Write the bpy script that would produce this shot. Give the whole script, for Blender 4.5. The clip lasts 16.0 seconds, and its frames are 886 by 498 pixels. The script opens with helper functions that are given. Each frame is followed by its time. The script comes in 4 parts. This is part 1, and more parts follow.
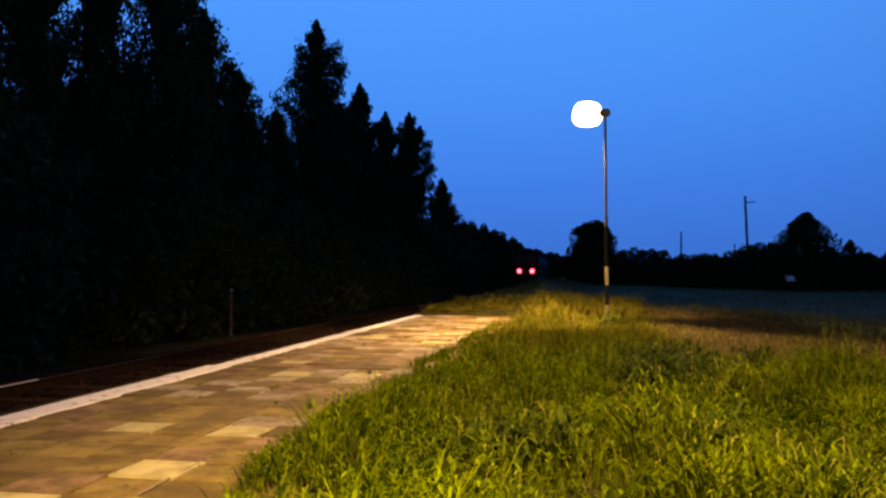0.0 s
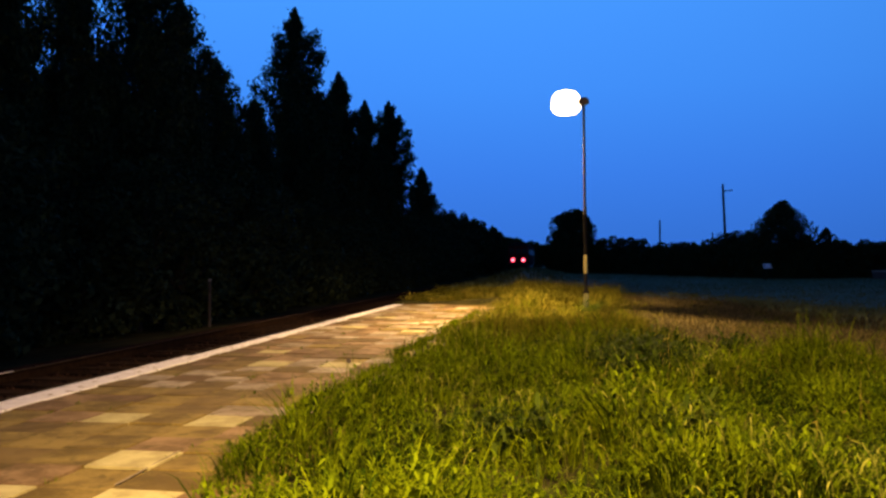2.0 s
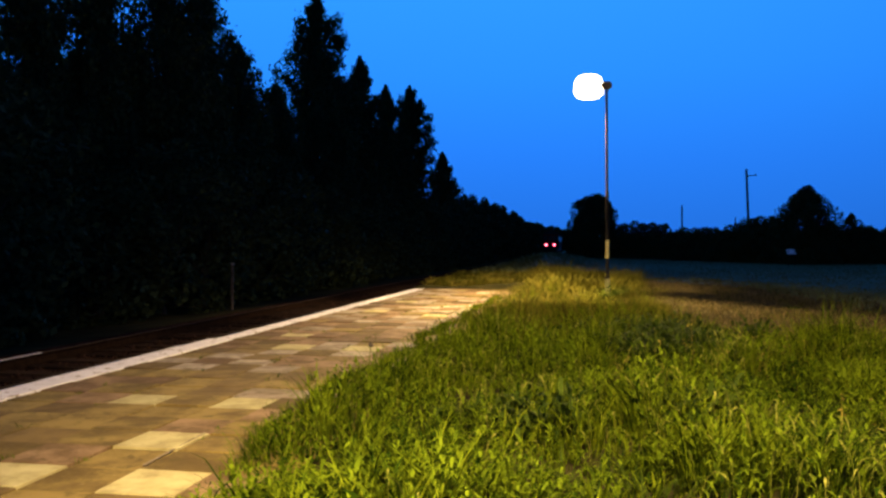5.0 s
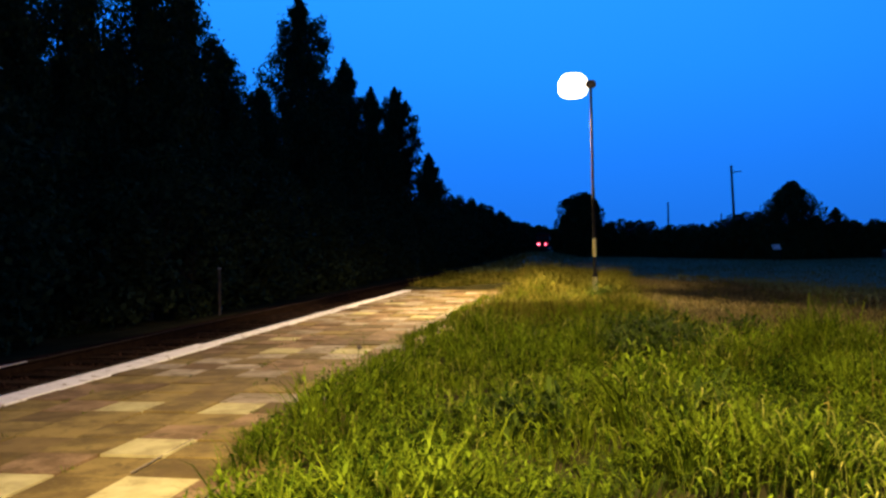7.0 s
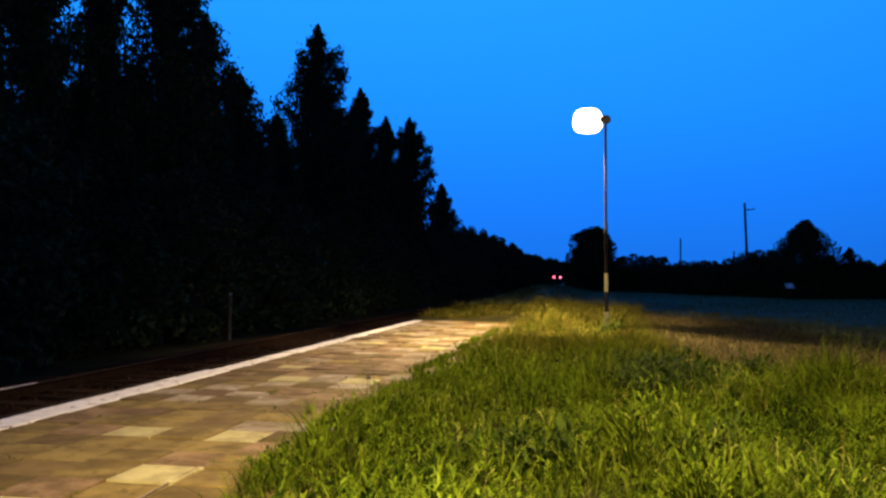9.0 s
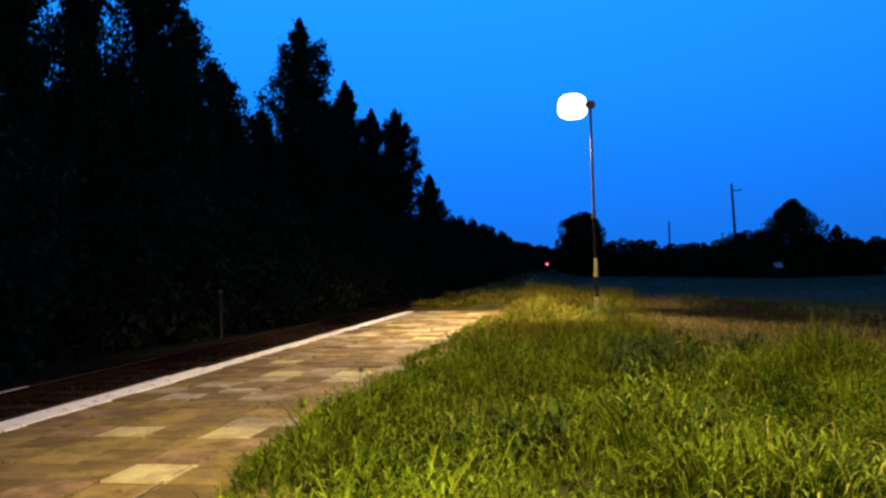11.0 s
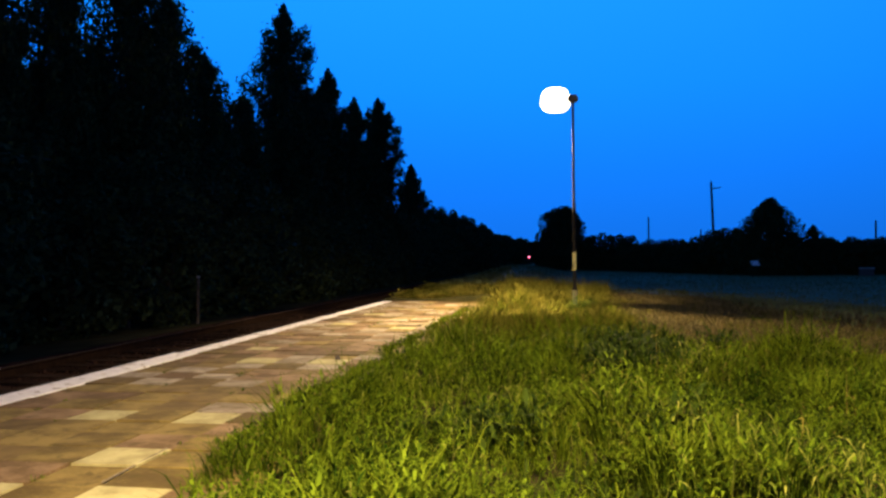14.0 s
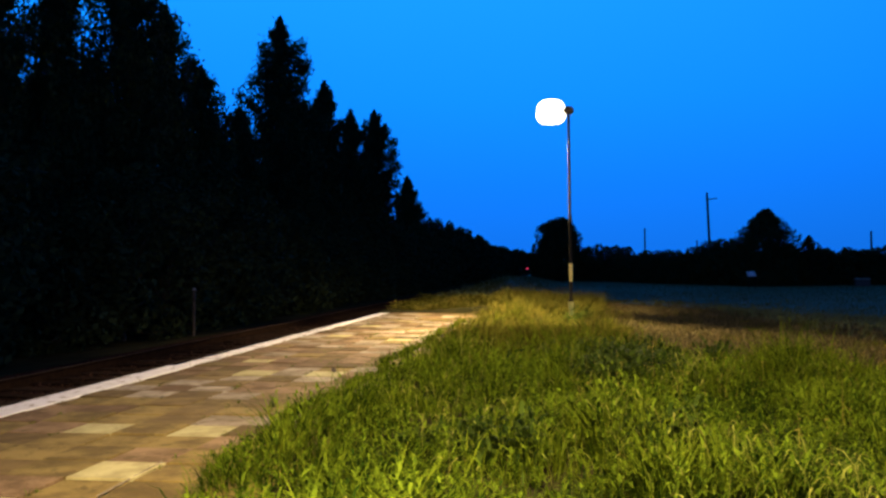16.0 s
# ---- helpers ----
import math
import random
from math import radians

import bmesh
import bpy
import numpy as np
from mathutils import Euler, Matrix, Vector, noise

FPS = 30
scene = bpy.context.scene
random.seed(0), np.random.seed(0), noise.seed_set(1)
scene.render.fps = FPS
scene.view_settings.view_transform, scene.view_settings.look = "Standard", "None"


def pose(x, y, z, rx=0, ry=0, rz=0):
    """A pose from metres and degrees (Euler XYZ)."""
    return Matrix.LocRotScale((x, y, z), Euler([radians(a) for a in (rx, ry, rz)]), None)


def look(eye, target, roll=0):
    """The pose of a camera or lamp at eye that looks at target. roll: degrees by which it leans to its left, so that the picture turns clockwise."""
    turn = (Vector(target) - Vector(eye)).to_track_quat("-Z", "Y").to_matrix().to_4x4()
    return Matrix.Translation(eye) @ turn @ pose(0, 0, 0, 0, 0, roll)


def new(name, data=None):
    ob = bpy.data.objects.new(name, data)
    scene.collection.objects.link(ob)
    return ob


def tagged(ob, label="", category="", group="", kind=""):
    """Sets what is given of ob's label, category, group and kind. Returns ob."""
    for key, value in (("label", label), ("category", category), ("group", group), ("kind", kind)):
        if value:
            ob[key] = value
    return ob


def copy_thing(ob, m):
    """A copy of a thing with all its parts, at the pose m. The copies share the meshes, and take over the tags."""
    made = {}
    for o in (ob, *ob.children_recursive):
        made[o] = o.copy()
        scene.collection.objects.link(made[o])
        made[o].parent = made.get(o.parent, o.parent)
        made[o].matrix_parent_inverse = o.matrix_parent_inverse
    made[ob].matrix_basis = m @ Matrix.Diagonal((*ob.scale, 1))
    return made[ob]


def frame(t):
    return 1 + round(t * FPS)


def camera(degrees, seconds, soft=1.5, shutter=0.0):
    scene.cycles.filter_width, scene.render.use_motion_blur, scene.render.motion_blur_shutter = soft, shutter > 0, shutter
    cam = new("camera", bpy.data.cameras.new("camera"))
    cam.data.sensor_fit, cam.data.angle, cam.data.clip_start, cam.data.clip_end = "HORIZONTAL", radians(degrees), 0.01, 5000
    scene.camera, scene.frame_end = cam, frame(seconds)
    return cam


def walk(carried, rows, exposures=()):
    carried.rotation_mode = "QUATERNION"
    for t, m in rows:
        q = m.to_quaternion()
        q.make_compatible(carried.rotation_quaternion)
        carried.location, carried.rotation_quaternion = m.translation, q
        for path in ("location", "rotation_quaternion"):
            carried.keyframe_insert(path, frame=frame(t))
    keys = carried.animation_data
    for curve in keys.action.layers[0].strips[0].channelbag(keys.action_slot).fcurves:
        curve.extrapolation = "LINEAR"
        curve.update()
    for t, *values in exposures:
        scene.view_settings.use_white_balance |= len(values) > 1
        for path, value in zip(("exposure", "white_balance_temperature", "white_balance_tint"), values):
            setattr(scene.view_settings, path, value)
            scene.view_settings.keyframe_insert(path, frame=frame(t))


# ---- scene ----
cam = camera(56.0, 16.0, soft=2.6)
PATH = [
    (0, 0.001, 0.0094, 1.4369, 91.547, 9.905, 0.085),
    (0.5, 0.0083, 0.01, 1.4366, 91.313, 9.617, 0.083),
    (1, 0.007, 0.0047, 1.439, 91.102, 9.704, 0.161),
    (1.5, 0.0149, 0.0052, 1.4345, 90.793, 9.388, 0.005),
    (2, 0.0229, 0.0075, 1.4296, 90.806, 8.551, -0.166),
    (2.5, 0.006, 0.009, 1.4342, 90.866, 9.653, -0.06),
    (3, 0.0039, 0.0063, 1.4336, 90.423, 9.784, -0.133),
    (3.5, 0, 0, 1.43, 90.039, 9.774, 0),
    (4, -0.0018, -0.0062, 1.4327, 89.672, 9.941, 0.121),
    (6.5, 0.0041, 0.0003, 1.4339, 89.899, 9.457, -0.567),
    (7, 0.0116, 0.0017, 1.432, 89.803, 9.11, -0.938),
    (7.5, 0.0052, 0.0011, 1.4326, 89.779, 9.237, -0.096),
    (8, -0.0237, 0.0027, 1.4497, 91.515, 10.557, 0.255),
    (8.5, -0.0158, 0.0067, 1.4484, 91.926, 10.013, 0.758),
    (11, 0.0129, 0.0084, 1.4415, 91.23, 9.176, -1.39),
    (11.5, 0.013, 0.0091, 1.4441, 91.049, 9.126, -1.415),
    (12, 0.0084, 0.0067, 1.4358, 90.935, 9.129, -0.692),
    (12.5, 0.0036, 0.0074, 1.4373, 90.814, 9.084, -0.203),
    (13, 0.0092, 0.0101, 1.4368, 90.633, 8.977, -0.255),
    (13.5, 0.0178, 0.009, 1.4361, 90.511, 8.536, -0.172),
    (14, 0.0268, 0.0074, 1.4281, 90.593, 7.822, -0.129),
    (14.5, 0.0305, 0.005, 1.4285, 90.696, 7.705, -0.664),
    (15, 0.0329, 0.0028, 1.4419, 90.985, 7.717, -0.529),
    (15.5, 0.0308, 0.0034, 1.4367, 91.387, 7.721, -0.453),
    (16, 0.0342, 0.0024, 1.4338, 91.375, 7.586, -0.253),
]
walk(cam, [(t, pose(x, y, z, rx, 0, rz) @ pose(0, 0, 0, 0, 0, roll)) for t, x, y, z, rx, rz, roll in PATH],
     exposures=[(0.0, 0.05, 9000, 20), (3.5, 0.07, 7500, 11), (7.0, 0.12, 6550, 7.2), (11.0, 0.09, 6350, 6.5), (16.0, 0.11, 6200, 6)])

# ---- world: clear sky after sunset ----
world = bpy.data.worlds.new("dusk_sky")
scene.world = world
world.use_nodes = True
wn, wl = world.node_tree.nodes, world.node_tree.links
wn.clear()
w_co = wn.new("ShaderNodeTexCoord")
w_sep = wn.new("ShaderNodeSeparateXYZ")
w_ramp = wn.new("ShaderNodeValToRGB")
w_dot = wn.new("ShaderNodeVectorMath")
w_side = wn.new("ShaderNodeMapRange")
w_bg = wn.new("ShaderNodeBackground")
w_out = wn.new("ShaderNodeOutputWorld")
wl.new(w_co.outputs["Generated"], w_sep.inputs[0])
wl.new(w_sep.outputs["Z"], w_ramp.inputs[0])
wl.new(w_ramp.outputs[0], w_bg.inputs[0])
# the afterglow stands over the far end of the track; the sky darkens overhead and behind
w_dot.operation = "DOT_PRODUCT"
wl.new(w_co.outputs["Generated"], w_dot.inputs[0])
w_dot.inputs[1].default_value = (-0.45, 0.9, 0.0)
w_side.interpolation_type = "SMOOTHSTEP"
wl.new(w_dot.outputs["Value"], w_side.inputs["Value"])
for key, val in (("From Min", -0.2), ("From Max", 1.0), ("To Min", 0.30), ("To Max", 1.0)):
    w_side.inputs[key].default_value = val
wl.new(w_side.outputs["Result"], w_bg.inputs["Strength"])
wl.new(w_bg.outputs[0], w_out.inputs[0])
SKY = [(0.0, (0.012, 0.156, 0.76)), (0.10, (0.013, 0.208, 0.98)), (0.20, (0.016, 0.275, 1.14)), (0.33, (0.022, 0.33, 1.25)), (0.55, (0.008, 0.09, 0.40)), (1.0, (0.004, 0.04, 0.22))]
while len(w_ramp.color_ramp.elements) < len(SKY):
    w_ramp.color_ramp.elements.new(0.5)
for el, (p, c) in zip(w_ramp.color_ramp.elements, SKY):
    el.position, el.color = p, (*c, 1)

LAMP_COLOUR = (1.0, 0.68, 0.31)
# place of each post; its lantern's beams: watts, lean aside and along at ground level, width, softness of its edge
LAMPS = [(0.46, 22.1, [(7000.0, -2.2, -0.4, 92, 0.9), (7500.0, -0.9, 4.6, 88, 0.85), (15000.0, 0.1, -5.8, 91, 0.8)]), (0.9, -0.7, [(9300.0, 0.9, 6.4, 96, 0.85)])]


# ---- materials ----
def shader(name):
    m = bpy.data.materials.new(name)
    m.use_nodes = True
    n, l = m.node_tree.nodes, m.node_tree.links
    return m, n, l, n["Principled BSDF"]


def grained(name, low, high, scale=6.0, rough=0.8, bump=0.3, fine=60.0, metal=0.0, vary="", amount=0.35, spec=0.3):
    """Two colours mixed by coarse and fine noise, with relief. vary: 'object' or 'island' adds a random shade for each piece."""
    m, n, l, b = shader(name)
    co = n.new("ShaderNodeTexCoord")
    big, small = n.new("ShaderNodeTexNoise"), n.new("ShaderNodeTexNoise")
    big.inputs["Scale"].default_value, big.inputs["Detail"].default_value = scale, 6
    small.inputs["Scale"].default_value, small.inputs["Detail"].default_value = fine, 4
    geo = n.new("ShaderNodeNewGeometry")
    l.new(geo.outputs["Position"], big.inputs["Vector"])
    l.new(geo.outputs["Position"], small.inputs["Vector"])
    add = n.new("ShaderNodeMath")
    add.operation = "MULTIPLY_ADD"
    add.inputs[1].default_value, add.inputs[2].default_value = 0.35, -0.17
    l.new(small.outputs["Fac"], add.inputs[0])
    tot = n.new("ShaderNodeMath")
    l.new(big.outputs["Fac"], tot.inputs[0])
    l.new(add.outputs[0], tot.inputs[1])
    last = tot
    if vary:
        if vary == "object":
            src = n.new("ShaderNodeObjectInfo").outputs["Random"]
        else:
            src = geo.outputs["Random Per Island"]
        v = n.new("ShaderNodeMath")
        v.operation = "MULTIPLY_ADD"
        v.inputs[1].default_value, v.inputs[2].default_value = amount * 2, -amount
        l.new(src, v.inputs[0])
        last = n.new("ShaderNodeMath")
        l.new(tot.outputs[0], last.inputs[0])
        l.new(v.outputs[0], last.inputs[1])
    ramp = n.new("ShaderNodeValToRGB")
    ramp.color_ramp.elements[0].position, ramp.color_ramp.elements[0].color = 0.3, (*low, 1)
    ramp.color_ramp.elements[1].position, ramp.color_ramp.elements[1].color = 0.7, (*high, 1)
    l.new(last.outputs[0], ramp.inputs[0])
    l.new(ramp.outputs[0], b.inputs["Base Color"])
    b.inputs["Roughness"].default_value, b.inputs["Metallic"].default_value = rough, metal
    b.inputs["Specular IOR Level"].default_value = spec
    if bump:
        bp = n.new("ShaderNodeBump")
        bp.inputs["Strength"].default_value, bp.inputs["Distance"].default_value = bump, 0.01
        l.new(tot.outputs[0], bp.inputs["Height"])
        l.new(bp.outputs[0], b.inputs["Normal"])
    return m


def glowing(name, colour, strength):
    m, n, l, b = shader(name)
    b.inputs["Base Color"].default_value = (0.8, 0.8, 0.8, 1)
    b.inputs["Emission Color"].default_value = (*colour, 1)
    b.inputs["Emission Strength"].default_value = strength
    return m


def worn_paint(name, paint, under, cover=0.5, scale=9.0):
    """Paint that has flaked off in patches down to what lies under it."""
    m = grained(name, [c * 0.8 for c in paint], paint, 5.0, 0.7, 0.3, 70.0)
    n, l = m.node_tree.nodes, m.node_tree.links
    b = n["Principled BSDF"]
    col = b.inputs["Base Color"].links[0].from_socket
    t = n.new("ShaderNodeTexNoise")
    t.inputs["Scale"].default_value, t.inputs["Detail"].default_value = scale, 8
    g = n.new("ShaderNodeNewGeometry")
    l.new(g.outputs["Position"], t.inputs["Vector"])
    r = n.new("ShaderNodeValToRGB")
    r.color_ramp.elements[0].position, r.color_ramp.elements[1].position = cover, cover + 0.06
    l.new(t.outputs["Fac"], r.inputs[0])
    mix = n.new("ShaderNodeMix")
    mix.data_type = "RGBA"
    l.new(r.outputs[0], mix.inputs["Factor"])
    l.new(col, mix.inputs["A"])
    mix.inputs["B"].default_value = (*under, 1)
    l.new(mix.outputs["Result"], b.inputs["Base Color"])
    return m


def leafy(m, share=0.22):
    """Lets light through thin leaves and blades."""
    n, l = m.node_tree.nodes, m.node_tree.links
    b = n["Principled BSDF"]
    tr = n.new("ShaderNodeBsdfTranslucent")
    mix = n.new("ShaderNodeMixShader")
    mix.inputs[0].default_value = share
    l.new(b.inputs["Base Color"].links[0].from_socket, tr.inputs["Color"])
    l.new(b.outputs[0], mix.inputs[1])
    l.new(tr.outputs[0], mix.inputs[2])
    l.new(mix.outputs[0], n["Material Output"].inputs["Surface"])
    return m


def stained(m, colour, scale, low, high, amount=0.85, stretch=(1, 1, 1)):
    """Blotches of dirt or moss over the surface, with a ragged edge."""
    n, l = m.node_tree.nodes, m.node_tree.links
    b = n["Principled BSDF"]
    col = b.inputs["Base Color"].links[0].from_socket
    g, mp, t = n.new("ShaderNodeNewGeometry"), n.new("ShaderNodeMapping"), n.new("ShaderNodeTexNoise")
    mp.inputs["Scale"].default_value = stretch
    t.inputs["Scale"].default_value, t.inputs["Detail"].default_value, t.inputs["Roughness"].default_value = scale, 9, 0.65
    l.new(g.outputs["Position"], mp.inputs["Vector"])
    l.new(mp.outputs[0], t.inputs["Vector"])
    k = n.new("ShaderNodeMapRange")
    for key, val in (("From Min", low), ("From Max", high), ("To Min", 0.0), ("To Max", amount)):
        k.inputs[key].default_value = val
    l.new(t.outputs["Fac"], k.inputs["Value"])
    mix = n.new("ShaderNodeMix")
    mix.data_type = "RGBA"
    l.new(k.outputs["Result"], mix.inputs["Factor"])
    l.new(col, mix.inputs["A"])
    mix.inputs["B"].default_value = (*colour, 1)
    l.new(mix.outputs["Result"], b.inputs["Base Color"])
    return m


M_SLAB = grained("brown_concrete_slab", (0.092, 0.066, 0.020), (0.238, 0.181, 0.060), 2.6, 0.85, 0.7, 38.0, vary="object", amount=0.32, spec=0.15)
M_PALE = grained("pale_concrete_slab", (0.37, 0.34, 0.165), (0.50, 0.47, 0.25), 5.0, 0.8, 0.35, 60.0, vary="object", amount=0.1, spec=0.15)
M_GREY = grained("grey_concrete_slab", (0.23, 0.193, 0.142), (0.38, 0.335, 0.265), 4.0, 0.85, 0.4, 50.0, vary="object", amount=0.2, spec=0.15)
M_ROSE = grained("reddish_concrete_slab", (0.122, 0.078, 0.040), (0.262, 0.180, 0.104), 3.2, 0.85, 0.6, 42.0, vary="object", amount=0.22, spec=0.15)
M_DARK = grained("dark_damp_slab", (0.092, 0.064, 0.024), (0.175, 0.126, 0.048), 4.0, 0.85, 0.5, 50.0, vary="object", amount=0.15, spec=0.15)
for m in (M_SLAB, M_GREY, M_PALE, M_ROSE):
    k = 0.45 if m is M_PALE else 0.8
    stained(m, (0.080, 0.053, 0.019), 2.9, 0.46, 0.60, k * 0.7)
    stained(m, (0.075, 0.06, 0.018), 4.5, 0.56, 0.64, k * 0.8)
    stained(m, (0.42, 0.35, 0.22), 34.0, 0.655, 0.70, 0.75)
M_EDGE = worn_paint("worn_white_edge_paint", (0.84, 0.84, 0.88), (0.20, 0.15, 0.10), 0.59, 7.0)
M_JOINT = grained("sandy_joint_soil", (0.05, 0.034, 0.018), (0.15, 0.105, 0.05), 9.0, 0.95, 0.6, 80.0, spec=0.04)
M_SOIL = grained("dark_grassy_soil", (0.018, 0.019, 0.010), (0.046, 0.042, 0.019), 1.2, 0.95, 0.8, 14.0, spec=0.0)
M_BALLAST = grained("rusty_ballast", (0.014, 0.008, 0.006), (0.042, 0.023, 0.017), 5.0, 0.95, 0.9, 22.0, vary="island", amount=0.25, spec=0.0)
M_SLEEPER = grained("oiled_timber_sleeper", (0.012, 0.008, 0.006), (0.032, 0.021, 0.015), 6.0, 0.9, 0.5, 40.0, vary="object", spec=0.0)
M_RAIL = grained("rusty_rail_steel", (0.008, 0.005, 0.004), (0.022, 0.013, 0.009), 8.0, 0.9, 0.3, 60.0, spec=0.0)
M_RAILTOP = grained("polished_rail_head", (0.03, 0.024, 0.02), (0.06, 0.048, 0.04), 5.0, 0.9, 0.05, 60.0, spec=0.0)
# pale colour that paints a glint of light on the rail
M_RAILGLINT = grained("painted_rail_glint", (0.55, 0.50, 0.45), (0.72, 0.66, 0.60), 5.0, 0.55, 0.05, 60.0, metal=0.3)
M_GRASS = leafy(grained("green_grass_blades", (0.018, 0.036, 0.003), (0.132, 0.184, 0.012), 1.9, 0.95, 0.0, 7.0, vary="island", amount=0.27, spec=0.0))
M_WEED = leafy(grained("broad_weed_leaves", (0.018, 0.038, 0.004), (0.140, 0.210, 0.014), 2.2, 0.95, 0.0, 8.0, vary="island", amount=0.26, spec=0.0))
# dark weed leaves; the darkness also stands for shade low in the grass
M_SHADELEAF = leafy(grained("shade_dark_leaves", (0.018, 0.034, 0.005), (0.050, 0.080, 0.012), 1.4, 0.9, 0.0, 8.0, vary="island", amount=0.3, spec=0.02))
# pale flowering grass, brightened further for lamplight on the tips
M_HEADS = leafy(grained("pale_lit_flowering_grass", (0.095, 0.125, 0.018), (0.25, 0.27, 0.055), 2.0, 0.8, 0.0, 9.0, vary="island", amount=0.3, spec=0.0))
M_STRAW = leafy(grained("straw_coloured_seed_heads", (0.11, 0.105, 0.018), (0.23, 0.20, 0.042), 2.0, 0.8, 0.0, 9.0, vary="island", spec=0.06))
M_DRYGRASS = leafy(grained("dry_brown_grass", (0.040, 0.036, 0.014), (0.135, 0.108, 0.046), 1.0, 0.85, 0.0, 6.0, vary="island", spec=0.06))
M_BANK = leafy(grained("olive_rank_grass", (0.034, 0.038, 0.006), (0.124, 0.120, 0.020), 1.3, 0.95, 0.0, 7.0, vary="island", amount=0.36, spec=0.0))
M_FIELD = grained("dark_field_grass", (0.088, 0.112, 0.048), (0.136, 0.164, 0.070), 0.25, 0.9, 0.0, 2.0, vary="island", amount=0.08, spec=0.12)
M_LEAF = grained("dark_poplar_leaves", (0.020, 0.031, 0.013), (0.042, 0.058, 0.021), 0.7, 0.7, 0.0, 4.0, vary="island", amount=0.2, spec=0.04)
M_BARK = grained("grey_brown_bark", (0.03, 0.024, 0.018), (0.08, 0.065, 0.05), 4.0, 0.9, 0.8, 30.0, spec=0.04)
M_STEEL = grained("weathered_galvanised_steel", (0.04, 0.038, 0.037), (0.085, 0.08, 0.076), 4.0, 0.8, 0.2, 50.0, spec=0.1)
# near-black steel: the shade below the post's lit top is in the colour
M_SHADESTEEL = grained("shade_dark_steel", (0.006, 0.006, 0.007), (0.014, 0.013, 0.013), 5.0, 0.8, 0.2, 50.0, spec=0.1)
# the brown holds the lamp's glow on the cap
M_CAP = grained("lamplit_brown_cap", (0.10, 0.075, 0.05), (0.19, 0.14, 0.09), 6.0, 0.8, 0.2, 40.0)
M_YELLOW = worn_paint("faded_yellow_paint", (0.60, 0.55, 0.24), (0.2, 0.16, 0.08), 0.66, 14.0)
M_BLACK = worn_paint("faded_black_paint", (0.010, 0.010, 0.010), (0.03, 0.026, 0.022), 0.68, 14.0)
# the lit lamp together with its glare
M_GLOW = glowing("lit_lamp_glare", (1.0, 0.84, 0.62), 5.0)
M_TAIL = glowing("lit_tail_lamp_core", (1.0, 0.18, 0.26), 8.0)
# dim red emission that imitates the halo round each tail lamp
M_TAILHALO = glowing("red_tail_lamp_halo", (1.0, 0.03, 0.10), 1.9)
M_TRAINRED = grained("dull_red_railcar_paint", (0.10, 0.012, 0.012), (0.17, 0.02, 0.018), 1.5, 0.9, 0.05, 20.0, spec=0.02)
M_UNDER = grained("black_running_gear", (0.012, 0.012, 0.012), (0.04, 0.036, 0.03), 4.0, 0.7, 0.3, 30.0)
M_ROOF = grained("grey_railcar_roof", (0.025, 0.023, 0.024), (0.045, 0.042, 0.042), 1.5, 0.95, 0.1, 20.0, spec=0.0)
M_TIMBER = grained("weathered_pole_timber", (0.04, 0.03, 0.022), (0.10, 0.08, 0.06), 5.0, 0.9, 0.5, 40.0)
M_CERAMIC = grained("brown_insulator_glaze", (0.08, 0.04, 0.02), (0.14, 0.08, 0.04), 5.0, 0.2, 0.0, 40.0)
M_WALL = grained("faded_pink_render", (0.16, 0.10, 0.085), (0.24, 0.155, 0.13), 1.2, 0.9, 0.4, 20.0)
M_TILE = grained("dark_roof_tiles", (0.05, 0.028, 0.02), (0.12, 0.065, 0.045), 2.0, 0.85, 0.5, 20.0)
M_WHITE = grained("white_board_paint", (0.66, 0.68, 0.70), (0.82, 0.83, 0.84), 2.0, 0.5, 0.1, 30.0)
M_CONC = grained("pale_concrete", (0.22, 0.20, 0.17), (0.36, 0.33, 0.29), 3.0, 0.9, 0.5, 40.0)
M_STONE = grained("dark_stone", (0.05, 0.045, 0.04), (0.12, 0.1, 0.09), 12.0, 0.9, 0.5, 60.0)


def glass(name):
    m, n, l, b = shader(name)
    b.inputs["Base Color"].default_value = (0.02, 0.025, 0.03, 1)
    b.inputs["Roughness"].default_value = 0.35
    b.inputs["Specular IOR Level"].default_value = 0.2
    return m


M_GLASS = glass("dark_window_glass")


# ---- mesh helpers ----
def part(name, bm, material, parent=None, label=""):
    me = bpy.data.meshes.new(name)
    bm.to_mesh(me)
    bm.free()
    me.materials.append(material)
    ob = new(name, me)
    if parent is not None:
        ob.parent = parent
    if label:
        ob["label"] = label
    return ob


def thing(name, m, label, category, group="", kind=""):
    ob = new(name)
    ob.matrix_basis = m
    return tagged(ob, label, category, group, kind)


def box(sx, sy, sz, at=(0, 0, 0), bevel=0.0, bm=None, seg=1):
    """A box of that size whose base centre is at the given place."""
    own = bmesh.new()
    bmesh.ops.create_cube(own, size=1)
    bmesh.ops.scale(own, vec=(sx, sy, sz), verts=own.verts)
    if bevel:
        bmesh.ops.bevel(own, geom=own.edges[:], offset=bevel, segments=seg, affect="EDGES")
    bmesh.ops.translate(own, vec=(at[0], at[1], at[2] + sz / 2), verts=own.verts)
    return joined(bm, own)


def joined(bm, own):
    if bm is None:
        return own
    me = bpy.data.meshes.new("tmp")
    own.to_mesh(me)
    own.free()
    bm.from_mesh(me)
    bpy.data.meshes.remove(me)
    return bm


